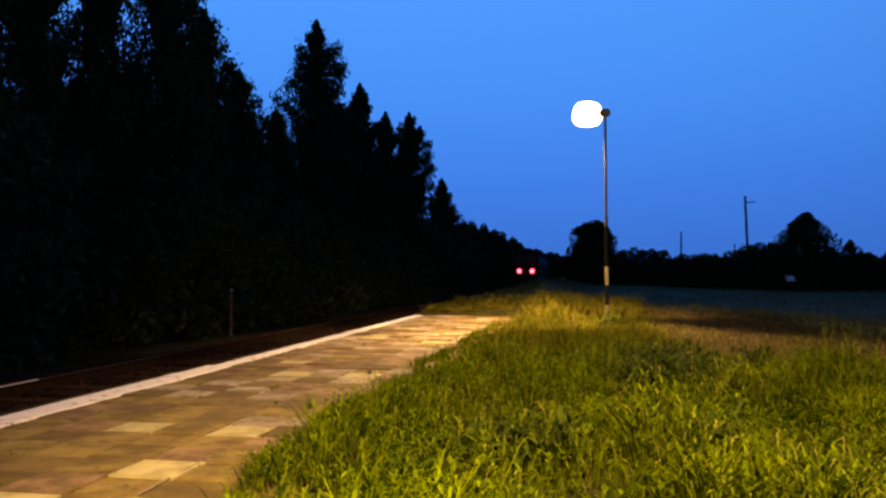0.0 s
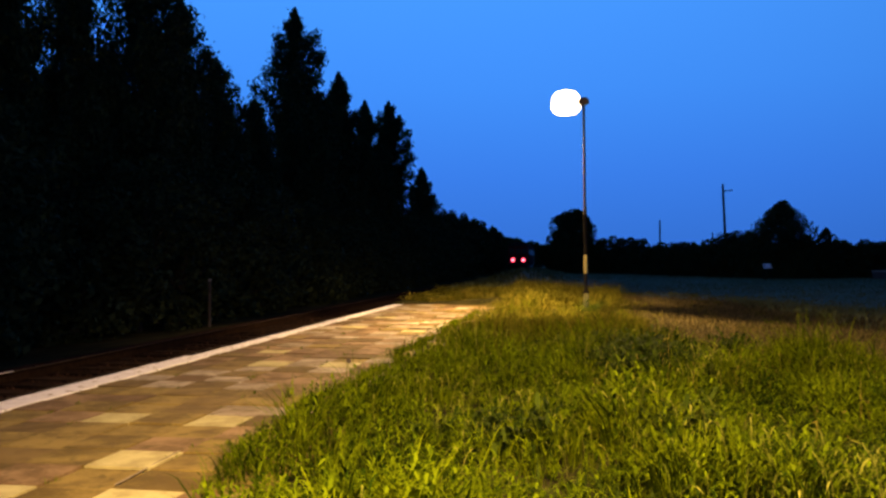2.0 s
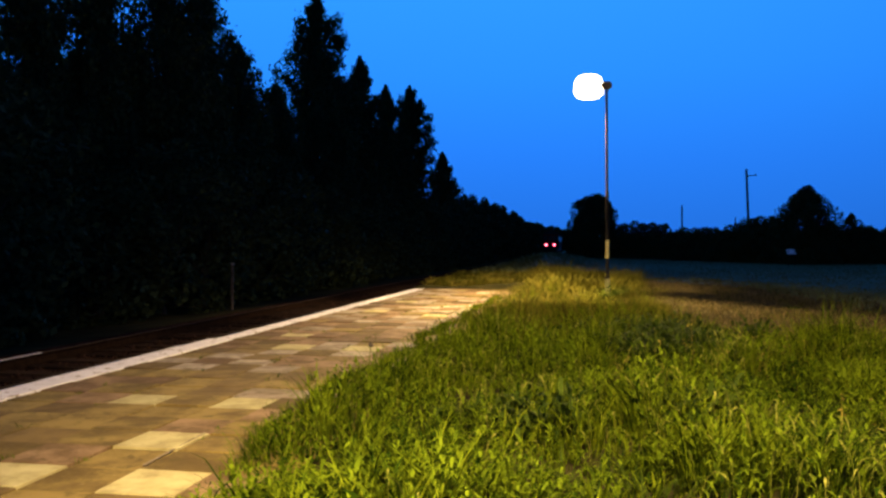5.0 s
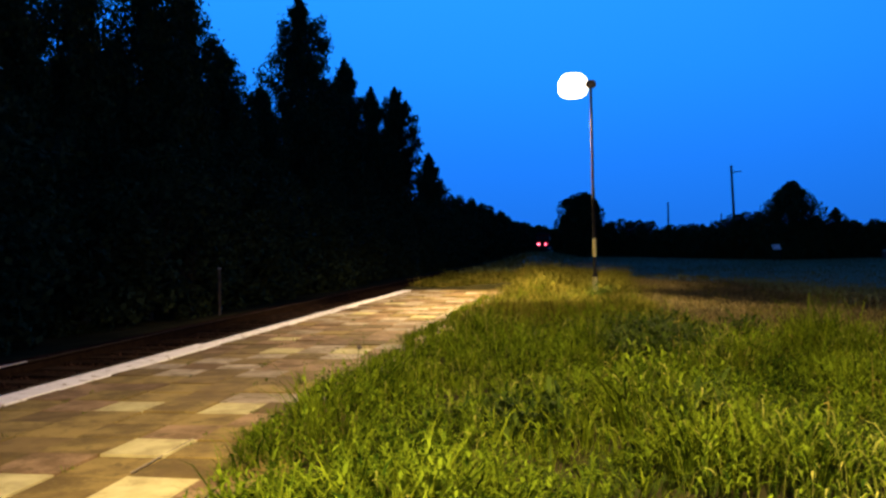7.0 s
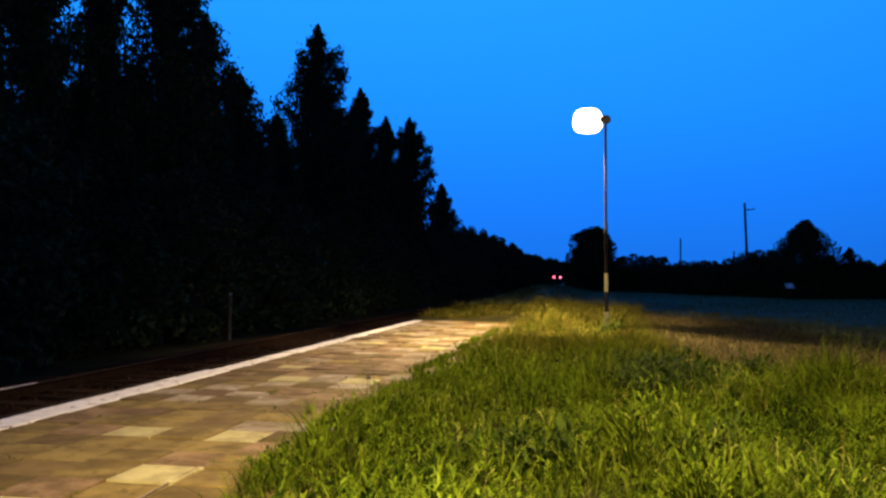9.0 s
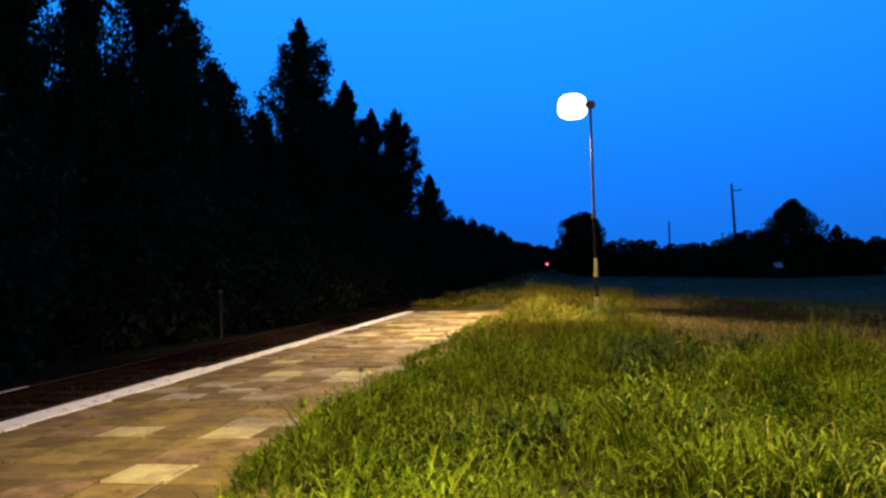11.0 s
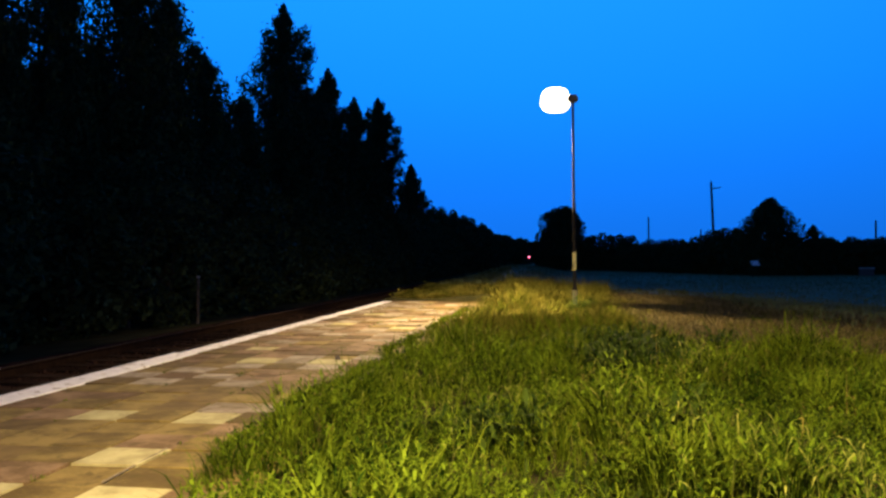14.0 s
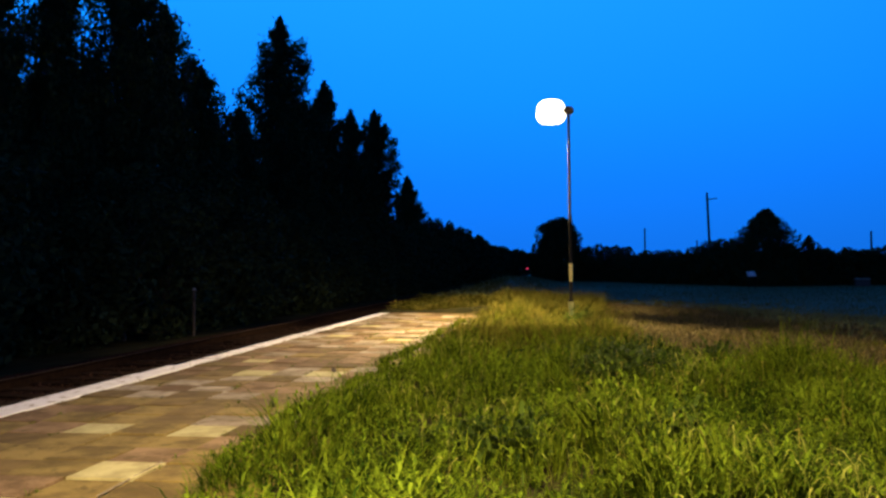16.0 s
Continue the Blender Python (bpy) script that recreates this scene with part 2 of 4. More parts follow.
def tube(points, radii, sides=10, bm=None):
    """A round, capped tube through points, with a radius at each."""
    own = bmesh.new()
    rings = []
    pts = [Vector(p) for p in points]
    for i, p in enumerate(pts):
        d = (pts[min(i + 1, len(pts) - 1)] - pts[max(i - 1, 0)]).normalized()
        a = d.orthogonal().normalized() if abs(d.z) < 0.99 else Vector((1, 0, 0))
        b = d.cross(a).normalized()
        a = b.cross(d).normalized()
        rings.append([own.verts.new(p + (a * math.cos(2 * math.pi * k / sides) + b * math.sin(2 * math.pi * k / sides)) * radii[i]) for k in range(sides)])
    for r0, r1 in zip(rings, rings[1:]):
        for k in range(sides):
            f = own.faces.new((r0[k], r0[(k + 1) % sides], r1[(k + 1) % sides], r1[k]))
            f.smooth = True
    for ring in (rings[0][::-1], rings[-1]):
        own.faces.new([own.verts.new(v.co) for v in ring])
    bmesh.ops.recalc_face_normals(own, faces=own.faces)
    return joined(bm, own)


def from_arrays(name, verts, faces, material, parent=None, smooth=False):
    """verts (n, 3) and faces (m, 3 or 4) as one mesh object."""
    verts, faces = np.asarray(verts, np.float32), np.asarray(faces, np.int32)
    me = bpy.data.meshes.new(name)
    k = faces.shape[1]
    me.vertices.add(len(verts))
    me.vertices.foreach_set("co", verts.ravel())
    me.loops.add(faces.size)
    me.loops.foreach_set("vertex_index", faces.ravel())
    me.polygons.add(len(faces))
    me.polygons.foreach_set("loop_start", np.arange(0, faces.size, k, dtype=np.int32))
    me.polygons.foreach_set("loop_total", np.full(len(faces), k, np.int32))
    if smooth:
        me.polygons.foreach_set("use_smooth", np.ones(len(faces), bool))
    me.update(calc_edges=True)
    me.materials.append(material)
    ob = new(name, me)
    if parent is not None:
        ob.parent = parent
    return ob


def leaf_quads(centres, size, rng, wide=0.3, rise=0.0):
    """Rhombic leaf sprays of about that size, turned every way, or mostly upward."""
    n = len(centres)
    a = rng.normal(size=(n, 3)) + np.array([0, 0, rise])
    a /= np.linalg.norm(a, axis=1)[:, None]
    b = np.cross(a, rng.normal(size=(n, 3)))
    b /= np.linalg.norm(b, axis=1)[:, None]
    s = (size * rng.uniform(0.55, 1.3, n))[:, None]
    v = np.stack([centres - a * s * 0.5, centres + b * s * wide, centres + a * s * 0.5, centres - b * s * wide], 1).reshape(-1, 3)
    return v, np.arange(4 * n).reshape(-1, 4)


def blade_quads(x, y, z, height, width, lean, rng, az=None, droop=0.0):
    """Bent, tapered blades of grass that stand at x, y, z."""
    n = len(x)
    az = rng.uniform(0, 2 * math.pi, n) if az is None else az
    h = height * rng.uniform(0.45, 1.25, n)
    w = width * rng.uniform(0.6, 1.4, n)
    out = np.stack([np.cos(az), np.sin(az), np.zeros(n)], 1)
    side = np.stack([-np.sin(az), np.cos(az), np.zeros(n)], 1)
    base = np.stack([x, y, z], 1)
    up = np.array([0, 0, 1.0])
    le = (lean * rng.uniform(0.2, 1.6, n) * h)[:, None]
    hh = h[:, None]
    mid = base + up * hh * 0.6 + out * le * 0.35
    tip = base + up * hh * (0.95 - droop) + out * le
    ww = w[:, None]
    v = np.stack([base - side * ww * 0.5, base + side * ww * 0.5, mid - side * ww * 0.5, mid + side * ww * 0.5, tip - side * ww * 0.06, tip + side * ww * 0.06], 1).reshape(-1, 3)
    i = np.arange(n)[:, None] * 6
    f = np.concatenate([i + [0, 1, 3, 2], i + [2, 3, 5, 4]], 0)
    return v, f


def bumps(x, y, scale, seed):
    """Smooth unevenness of the ground, about -1 to 1."""
    r = np.random.default_rng(seed)
    s = np.zeros_like(x, dtype=float)
    for k in range(7):
        a, p, m = r.uniform(0, 6.28), r.uniform(0, 6.28), r.uniform(0.6, 1.9)
        s += np.sin((x * math.cos(a) + y * math.sin(a)) * m * scale + p)
    return s / 3.5


def ease(v, a, b):
    t = np.clip((v - a) / (b - a), 0, 1)
    return t * t * (3 - 2 * t)


EDGE_X, SLAB_X0, SLAB_X1 = -5.64, -5.33, -2.33
END_Y = 26.9
RAIL_Z = -0.15
TRACK_X = -7.17


def ground_z(x, y):
    """Height of the ground: platform bank, track bed, sunken field."""
    x, y = np.asarray(x, float), np.asarray(y, float)
    bank = 0.03 + 0.05 * bumps(x, y, 0.9, 3) + 0.30 * np.exp(-((x + 2.3) / 2.4) ** 2 - ((y - 31) / 4.5) ** 2)
    bank = bank + 0.10 * np.exp(-((x - 0.6) / 1.6) ** 2 - ((y - 15) / 6.0) ** 2)
    bank = bank + 0.62 * np.exp(-((x + 3.0) / 2.3) ** 2 - ((y - 70) / 15.0) ** 2)
    field = -0.60 + 0.05 * bumps(x, y, 0.15, 5)
    k = ease(x, 1.0, 14.0) * ease(y, 8.0, 30.0)
    k = np.maximum(k, ease(y, 33.0, 48.0) * ease(x, -3.8, 1.4))
    right = bank * (1 - k) + field * k
    under = (x > EDGE_X - 0.02) & (x < SLAB_X1 + 0.40) & (y < END_Y) & (y > -40)
    z = np.where(under, -0.10, right)
    left = -0.42 - 0.25 * ease(-x, 9.2, 12.5) + 0.03 * bumps(x, y, 0.8, 9)
    return np.where(x < EDGE_X - 0.02, left, z)


def spot(u, d):
    """A place d metres out along the line that runs 9.77 degrees off the track, and u metres aside for each of them."""
    c, s = math.cos(radians(9.774)), math.sin(radians(9.774))
    return u * d * c - d * s, u * d * s + d * c


# ---- ground: one sheet to the horizon ----
def build_ground():
    xs = np.unique(np.concatenate([-np.geomspace(40, 3000, 16), np.arange(-40, -8, 2.0), np.arange(-8, 8, 0.4), [EDGE_X - 0.03, EDGE_X, SLAB_X1 + 0.39, SLAB_X1 + 0.42], np.arange(8, 40, 1.6), np.geomspace(40, 3000, 20)]))
    ys = np.unique(np.concatenate([-np.geomspace(20, 3000, 14), np.arange(-20, 0, 1.5), np.arange(0, 34, 0.5), [END_Y - 0.01, END_Y + 0.03], np.arange(34, 90, 2.0), np.geomspace(90, 4000, 30)]))
    gx, gy = np.meshgrid(xs, ys)
    v = np.stack([gx, gy, ground_z(gx, gy)], -1).reshape(-1, 3)
    nx = len(xs)
    i, j = np.meshgrid(np.arange(nx - 1), np.arange(len(ys) - 1))
    a = (j * nx + i).ravel()
    ob = from_arrays("ground", v, np.stack([a, a + 1, a + nx + 1, a + nx], 1), M_SOIL, smooth=True)
    ob.data.materials.append(M_FIELD)
    mid = v[np.stack([a, a + nx + 1], 1)].mean(1)
    far = ((mid[:, 1] > 33) | (mid[:, 0] > 9)) & (mid[:, 0] > -5.7)
    ob.data.polygons.foreach_set("material_index", far.astype(np.int32))
    tagged(ob, "dark grassy earth running out to a flat field", "ground", kind="structure")


build_ground()


# ---- platform ----
platform = thing("platform", pose(0, 0, 0), "low station platform of worn brown concrete slabs with a white edge", "platform", kind="structure")
part("bedding", box(SLAB_X1 - EDGE_X + 0.38, 66.9, 0.30, ((EDGE_X + SLAB_X1) / 2 + 0.2, END_Y - 33.46, -0.335)), M_JOINT, platform, "sandy bedding showing in the joints")


def slab_mesh(name, sx, sy, material, seed):
    bm = box(sx, sy, 0.08, (0, 0, -0.08), 0.003)
    rng = random.Random(seed)
    for v in bm.verts:
        if v.co.z > -0.02:
            v.co.z += rng.uniform(-0.002, 0.002)
    me = bpy.data.meshes.new(name)
    bm.to_mesh(me)
    bm.free()
    me.materials.append(material)
    return me


def build_slabs():
    rng = random.Random(11)
    kinds = {"brown": [slab_mesh("slab", 0.493, 0.493, M_SLAB, s) for s in (1, 2, 3)], "pale": [slab_mesh("slab", 0.493, 0.493, M_PALE, 4)],
             "grey": [slab_mesh("slab", 0.493, 0.493, M_GREY, 5)], "dark": [slab_mesh("slab", 0.493, 0.493, M_DARK, 6)],
             "rose": [slab_mesh("slab", 0.493, 0.493, M_ROSE, s) for s in (12, 13)]}
    known = {(4, 0): "pale", (2, 3): "pale", (4, 3): "pale", (5, -2): "pale", (3, -2): "pale",
             (1, 9): "grey", (1, 7): "grey", (0, 8): "grey", (4, 10): "grey", (3, 7): "grey", (4, 4): "grey", (5, 4): "grey", (4, 19): "grey", (3, 20): "grey",
             (0, 7): "dark", (4, 6): "dark", (3, 5): "dark", (1, 2): "dark", (0, 1): "dark", (3, 22): "dark", (2, 6): "dark"}
    for row in range(-6, 43):
        for col in range(7):
            r = rng.random()
            far = row > 6
            kind = "grey" if r < (0.30 if far else 0.08) else "dark" if r < (0.50 if far else 0.16) else "pale" if r < (0.55 if far else 0.16) else "rose" if r < (0.88 if far else 0.30) else "brown"
            kind = known.get((col, row), "brown" if row < 5 and kind in ("grey", "pale") else kind)
            ob = new("slab", rng.choice(kinds[kind]))
            ob.parent = platform
            ob.matrix_basis = pose(SLAB_X0 + 0.5 * col + 0.25 + rng.uniform(-.004, .004), 5.40 + 0.5 * row + 0.25 + rng.uniform(-.004, .004), rng.uniform(-0.009, 0.009), rng.uniform(-.7, .7), rng.uniform(-.7, .7), rng.uniform(-.6, .6))
            if kind == "pale":
                ob["label"] = "pale replacement slab"
    bm = box(0.018, 0.95, 0.008, (0, 0, 0), 0.003)
    fillet = part("mortar_fillet", bm, M_GREY, platform, "pale mortar smeared along a joint")
    fillet.matrix_basis = pose(-2.86, 5.45, 0.002, 0, 0, 2)
    bm = bmesh.new()
    for row in range(-80, -6):
        for col in range(6):
            box(0.488, 0.488, 0.08, (SLAB_X0 + 0.5 * col + 0.25, 5.40 + 0.5 * row + 0.25, -0.08 + rng.uniform(-0.006, 0.006)), 0, bm)
    part("rear_paving", bm, M_SLAB, platform)["kind"] = "stuff"
    edge = [slab_mesh("edge_stone", w, 0.985, M_EDGE, s) for s, w in ((7, 0.30), (8, 0.30), (9, 0.37), (10, 0.36))]
    for k in range(60):
        wide = k > 14
        ob = new("edge_stone", edge[k % 2 + 2 * wide])
        ob.parent = platform
        ob.matrix_basis = pose(EDGE_X + 0.155 - 0.032 * wide + rng.uniform(-.012, .012), END_Y - 0.5 - k + rng.uniform(-.004, .004), 0.006 + rng.uniform(-.006, .006), rng.uniform(-.3, .3), rng.uniform(-.8, .8), rng.uniform(-.5, .5))


# ---- track ----
def build_track():
    track = thing("railway_track", pose(TRACK_X, 0, 0), "straight railway track with rusty rails on timber sleepers", "railway track", kind="structure")
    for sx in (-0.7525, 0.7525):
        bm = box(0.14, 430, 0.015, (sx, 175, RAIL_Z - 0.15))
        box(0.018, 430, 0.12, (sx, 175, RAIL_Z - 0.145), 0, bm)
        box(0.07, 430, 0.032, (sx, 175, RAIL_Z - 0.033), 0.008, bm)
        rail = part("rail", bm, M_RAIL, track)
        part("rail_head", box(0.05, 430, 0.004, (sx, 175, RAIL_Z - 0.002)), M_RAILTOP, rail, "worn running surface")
        if sx < 0:
            # the glint on the far rail, laid on as a pale strip
            part("rail_head_glint", box(0.06, 16, 0.006, (sx, 3.0, RAIL_Z), 0.001), M_RAILGLINT, rail, "pale strip painted as the glint on the rail head")
    me = slab_mesh("sleeper", 2.5, 0.24, M_SLEEPER, 3)
    for k in range(140):
        ob = new("sleeper", me)
        ob.parent = track
        ob.matrix_basis = pose(random.uniform(-.03, .03), -6 + 0.62 * k, RAIL_Z - 0.14, 0, 0, random.uniform(-.6, .6))
    bm = bmesh.new()
    for k in range(140, 630):
        box(2.5, 0.24, 0.08, (0, -6 + 0.62 * k, RAIL_Z - 0.23), 0, bm)
    part("far_sleepers", bm, M_SLEEPER, track)["kind"] = "stuff"
    # ballast: a low bed with loose stones on it
    n = 14000
    rng = np.random.default_rng(5)
    x, y = rng.uniform(-2.0, 1.45, n), rng.uniform(0, 60, n)
    z = RAIL_Z - 0.165 - 0.1 * np.clip(np.abs(x) - 1.5, 0, 1)
    s = rng.uniform(0.02, 0.045, n)
    d = np.array([[1, 0, 0], [-1, 0, 0], [0, 1, 0], [0, -1, 0], [0, 0, 1], [0, 0, -1]], float)
    v = (np.stack([x, y, z], 1)[:, None] + d[None] * s[:, None, None] * rng.uniform(0.6, 1.3, (n, 6, 1)) + rng.normal(0, 0.006, (n, 6, 3))).reshape(-1, 3)
    fi = np.array([[0, 2, 4], [2, 1, 4], [1, 3, 4], [3, 0, 4], [2, 0, 5], [1, 2, 5], [3, 1, 5], [0, 3, 5]])
    f = (np.arange(n)[:, None, None] * 6 + fi[None]).reshape(-1, 3)
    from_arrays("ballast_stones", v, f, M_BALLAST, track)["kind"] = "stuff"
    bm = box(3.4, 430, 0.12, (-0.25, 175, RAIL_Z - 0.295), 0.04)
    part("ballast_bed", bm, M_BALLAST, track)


# ---- lamp posts ----
def lamp_post(x, y):
    gz = float(ground_z(x, y))
    post = thing("street_lamp", pose(x, y, gz), "tall steel platform lamp with black and yellow bands, lit", "street lamp", "platform lamps")
    part("shaft", tube([(0, 0, 2.55), (0, 0, 2.75), (-0.005, 0, 2.8), (-0.02, 0, 5.45)], [0.046, 0.046, 0.037, 0.035], 14), M_STEEL, post)
    # darker than the upper tube, to look out of the lamp's light
    part("lower_shaft", tube([(0.01, 0, 1.50), (0, 0, 2.55)], [0.046, 0.046], 14), M_SHADESTEEL, post, "lower tube of the post, coloured dark as unlit")
    for k, (z0, z1, m, w) in enumerate([(-0.25, 0.03, M_BLACK, "black band"), (0.03, 0.52, M_YELLOW, "yellow band"), (0.52, 1.02, M_BLACK, "black band"), (1.02, 1.50, M_YELLOW, "yellow band")]):
        part("band", tube([(0.01, 0, z0), (0.01, 0, z1)], [0.066 if k < 2 else 0.046] * 2, 14), m, post, w)
    part("collar", tube([(0.01, 0, 0.50), (0.01, 0, 0.56)], [0.074, 0.060], 14), M_SHADESTEEL, post)
    head = part("lamp_head", box(0.27, 0.24, 0.19, (-0.02, 0, 5.43), 0.04, None, 2), M_CAP, post, "cap on the post top, coloured brown by the lamp's glow")
    # glowing bowl made larger than the lantern, to take in its glare
    bm = bmesh.new()
    bmesh.ops.create_uvsphere(bm, u_segments=28, v_segments=18, radius=1.0)
    for v in bm.verts:
        q = [math.copysign(abs(c) ** 0.72, c) for c in v.co]
        v.co = (-0.48 + 0.385 * q[0] * (1 - 0.06 * q[2]), 0.12 + 0.17 * q[1], 5.525 + 0.335 * q[2])
    for f in bm.faces:
        f.smooth = True
    part("lamp_glare_bowl", bm, M_GLOW, post, "glowing lamp bowl, enlarged to the size of its glare")
    return post, gz


def light_at(x, y, gz, watts, aside, along, wide, fade):
    d = bpy.data.lights.new("lantern_light", "SPOT")
    d.energy, d.color, d.shadow_soft_size = watts, LAMP_COLOUR, 0.10
    d.spot_size, d.spot_blend = radians(wide), fade
    ob = new("lantern_light", d)
    ob.matrix_basis = look((x - 0.50, y + 0.22, gz + 5.12), (x - 0.5 + aside, y + 0.22 + along, gz))


# ---- trees ----
def poplar(h, w, seed, leaves=15000, leaf=0.20, sharp=0.11):
    """A columnar poplar: a straight trunk with steep limbs, leaf sprays massed along them. sharp: how slowly the crown widens from its tip."""
    rng = np.random.default_rng(seed)
    tree = thing("poplar_tree", pose(0, 0, 0), "tall dark poplar with steep dense branches beside the track", "tree", "poplars along the track")
    bm = tube([(0, 0, -0.4), (0.05, 0, 0.1 * h), (0, 0.06, 0.5 * h), (0, 0, 0.93 * h)], [0.30, 0.24, 0.13, 0.02], 8)
    n = 84
    cent = []
    lobes = rng.uniform(0.82, 1.15, (12, 4))
    for k in range(n):
        g = 0.10 + 0.885 * (k + 0.5) / n
        az = k * 2.4 + rng.uniform(-0.4, 0.4)
        prof = (1 - math.exp(-h * (1 - g) / (sharp * h))) * min(1, 0.55 + 1.8 * g)
        r = w * prof * rng.uniform(0.45, 1.05) * lobes[int(g * 11.99), int(az / 1.5708) % 4]
        rise = (0.05 + 0.10 * (1 - g)) * h * rng.uniform(0.7, 1.25)
        end = np.array([math.cos(az) * r, math.sin(az) * r, h * g])
        start = np.array([0, 0, max(0.3, h * g - rise)])
        tube([start, start * 0.45 + end * 0.55 + [0, 0, -0.1 * rise], end], [0.05, 0.03, 0.008], 4, bm)
        m = int(leaves / n * (0.30 + 0.95 * prof))
        t = rng.beta(1.6, 1.1, m)[:, None] * 1.05
        spread = 0.12 + 0.09 * w * prof
        cent.append(start + (end - start) * t + rng.normal(0, 1, (m, 3)) * spread * np.array([1, 1, 1.5]) * (1.25 - 0.7 * t))
    m = int(leaves * 0.02)
    t = rng.uniform(0, 1, m)
    cent.append(np.stack([rng.normal(0, 0.12, m) * (1.3 - t), rng.normal(0, 0.12, m) * (1.3 - t), h * (0.93 + 0.075 * t)], 1))
    v, f = leaf_quads(np.concatenate(cent), leaf * 1.4, rng, 0.21, 1.6)
    part("trunk", bm, M_BARK, tree)
    from_arrays("crown", v, f, M_LEAF, tree)
    return tree


def bushy(name, label, category, h, w, seed, leaves=5000, leaf=0.26, low=0.0, group="", clumps=26, squareness=0.6):
    """A broad tree or shrub: short trunk, spreading limbs, a crown of many leaf clumps with an uneven outline."""
    rng = np.random.default_rng(seed)
    tree = thing(name, pose(0, 0, 0), label, category, group)
    bm = tube([(0, 0, -0.4), (0.04, 0, 0.25 * h), (0, 0.05, 0.6 * h)], [0.05 * h ** 0.6, 0.04 * h ** 0.6, 0.02], 7)
    cent = []
    for k in range(clumps):
        az = k * 2.4 + rng.uniform(-.5, .5)
        f = (k + 0.5) / clumps
        z = h * (low + (0.93 - low) * f)
        prof = (1 - abs(2 * f - 0.85) ** 2.2 * 0.62) ** squareness
        r = w * prof * rng.uniform(0.35, 0.95)
        c = np.array([math.cos(az) * r, math.sin(az) * r, z])
        tube([(0, 0, 0.2 * h * min(1, f + 0.3)), c * [0.5, 0.5, 0.8], c], [0.04, 0.025, 0.008], 5, bm)
        m = leaves // clumps
        p = rng.normal(0, 1, (m, 3))
        p *= (rng.uniform(0.2, 1, m) ** 0.4 / np.linalg.norm(p, axis=1))[:, None]
        p = c + p * np.array([0.36 * w, 0.36 * w, 0.11 * h + 0.12 * w]) * rng.uniform(0.7, 1.25) * (0.45 + 0.55 * prof)
        p[:, 2] = np.clip(p[:, 2], 0.05, h * 1.02)
        cent.append(p)
    v, f = leaf_quads(np.concatenate(cent), leaf, rng)
    part("trunk", bm, M_BARK, tree)
    from_arrays("crown", v, f, M_LEAF, tree)
    return tree


def plant(ob, x, y, turn=0.0, scale=None):
    ob.matrix_basis = pose(x, y, float(ground_z(x, y)), 0, 0, turn)
    if scale:
        ob.scale = scale
    return ob


def build_poplars():
    # bearing, distance, height, half width
    rows = [(-0.575, 22.0, 15.5, 2.1, 0.11), (-0.492, 23.5, 17.5, 1.25, 0.11), (-0.417, 25.6, 13.5, 0.95, 0.11), (-0.333, 28.5, 16.5, 1.7, 0.11), (-0.292, 31.5, 12.0, 1.35, 0.11), (-0.447, 26.5, 8.2, 1.3, 0.11), (-0.380, 27.5, 9.0, 1.3, 0.11),
            (-0.249, 36.0, 10.8, 1.8, 0.13), (-0.203, 41.0, 10.0, 1.5, 0.11), (-0.155, 46.5, 16.1, 2.5, 0.13), (-0.128, 51.0, 12.4, 1.8, 0.13), (-0.088, 60.0, 10.6, 1.6, 0.15), (-0.058, 66.0, 10.8, 1.7, 0.15), (-0.103, 55.0, 14.5, 1.6, 0.12), (-0.072, 62.0, 13.9, 1.4, 0.12), (-0.043, 69.0, 15.2, 2.05, 0.12), (-0.004, 86.0, 11.6, 3.3, 0.38)]
    for k, (u, d, h, w, sharp) in enumerate(rows):
        x, y = spot(u, d)
        t = poplar(h, w, 40 + k, leaves=int((7000 + 820 * h * w ** 0.6) * (1.05 if d < 26 else 1.25 if d < 50 else 1.0)), leaf=(0.125 if d < 50 else 0.16) + 0.0010 * d, sharp=sharp)
        plant(t, x, y, 40 * k)
    # undergrowth along the far side of the track
    kinds = [bushy("shrub", "dense dark shrub under the poplars", "shrub", h, w, 70 + i, 5200, 0.21, 0.0, "undergrowth along the track") for i, (h, w) in enumerate([(4.6, 2.3), (5.6, 2.4), (3.6, 2.2)])]
    rng = random.Random(3)
    first = set(kinds)
    y = 9.0
    k = 0
    while y < 92:
        for dx in (-13.2, -16.6):
            src = kinds[k % 3]
            m = pose(dx + rng.uniform(-.5, .5), y + rng.uniform(-.8, .8), -0.67, 0, 0, rng.uniform(0, 360))
            ob = src if src in first else copy_thing(src, m)
            first.discard(src)
            ob.matrix_basis = m
            sc = rng.uniform(0.9, 1.2)
            ob.scale = (sc, sc, sc * (1.15 if dx < -15 else 0.95))
            k += 1
        y += 2.9
    # the line of smaller trees farther along
    kinds = [bushy("tree", "dark leafy lineside tree in the distance", "tree", h, w, 90 + i, 4600, 0.48, 0.0, "far lineside trees", 30) for i, (h, w) in enumerate([(8.0, 2.6), (7.4, 3.0), (6.8, 2.8)])]
    first = set(kinds)
    y = 31.0
    k = 0
    while y < 330:
        src = kinds[k % 3]
        sc = rng.uniform(0.9, 1.08) * (1.0 if y > 92 else 1.08 if 44 < y < 66 else 0.86)
        x = (-14.6 if y > 92 else -17.8) + rng.uniform(-.5, .5)
        m = pose(x, y, -0.67, 0, 0, rng.uniform(0, 360))
        ob = src if src in first else copy_thing(src, m)
        first.discard(src)
        ob.matrix_basis = m
        ob.scale = (sc, sc, sc)
        y += 4.6
        k += 1


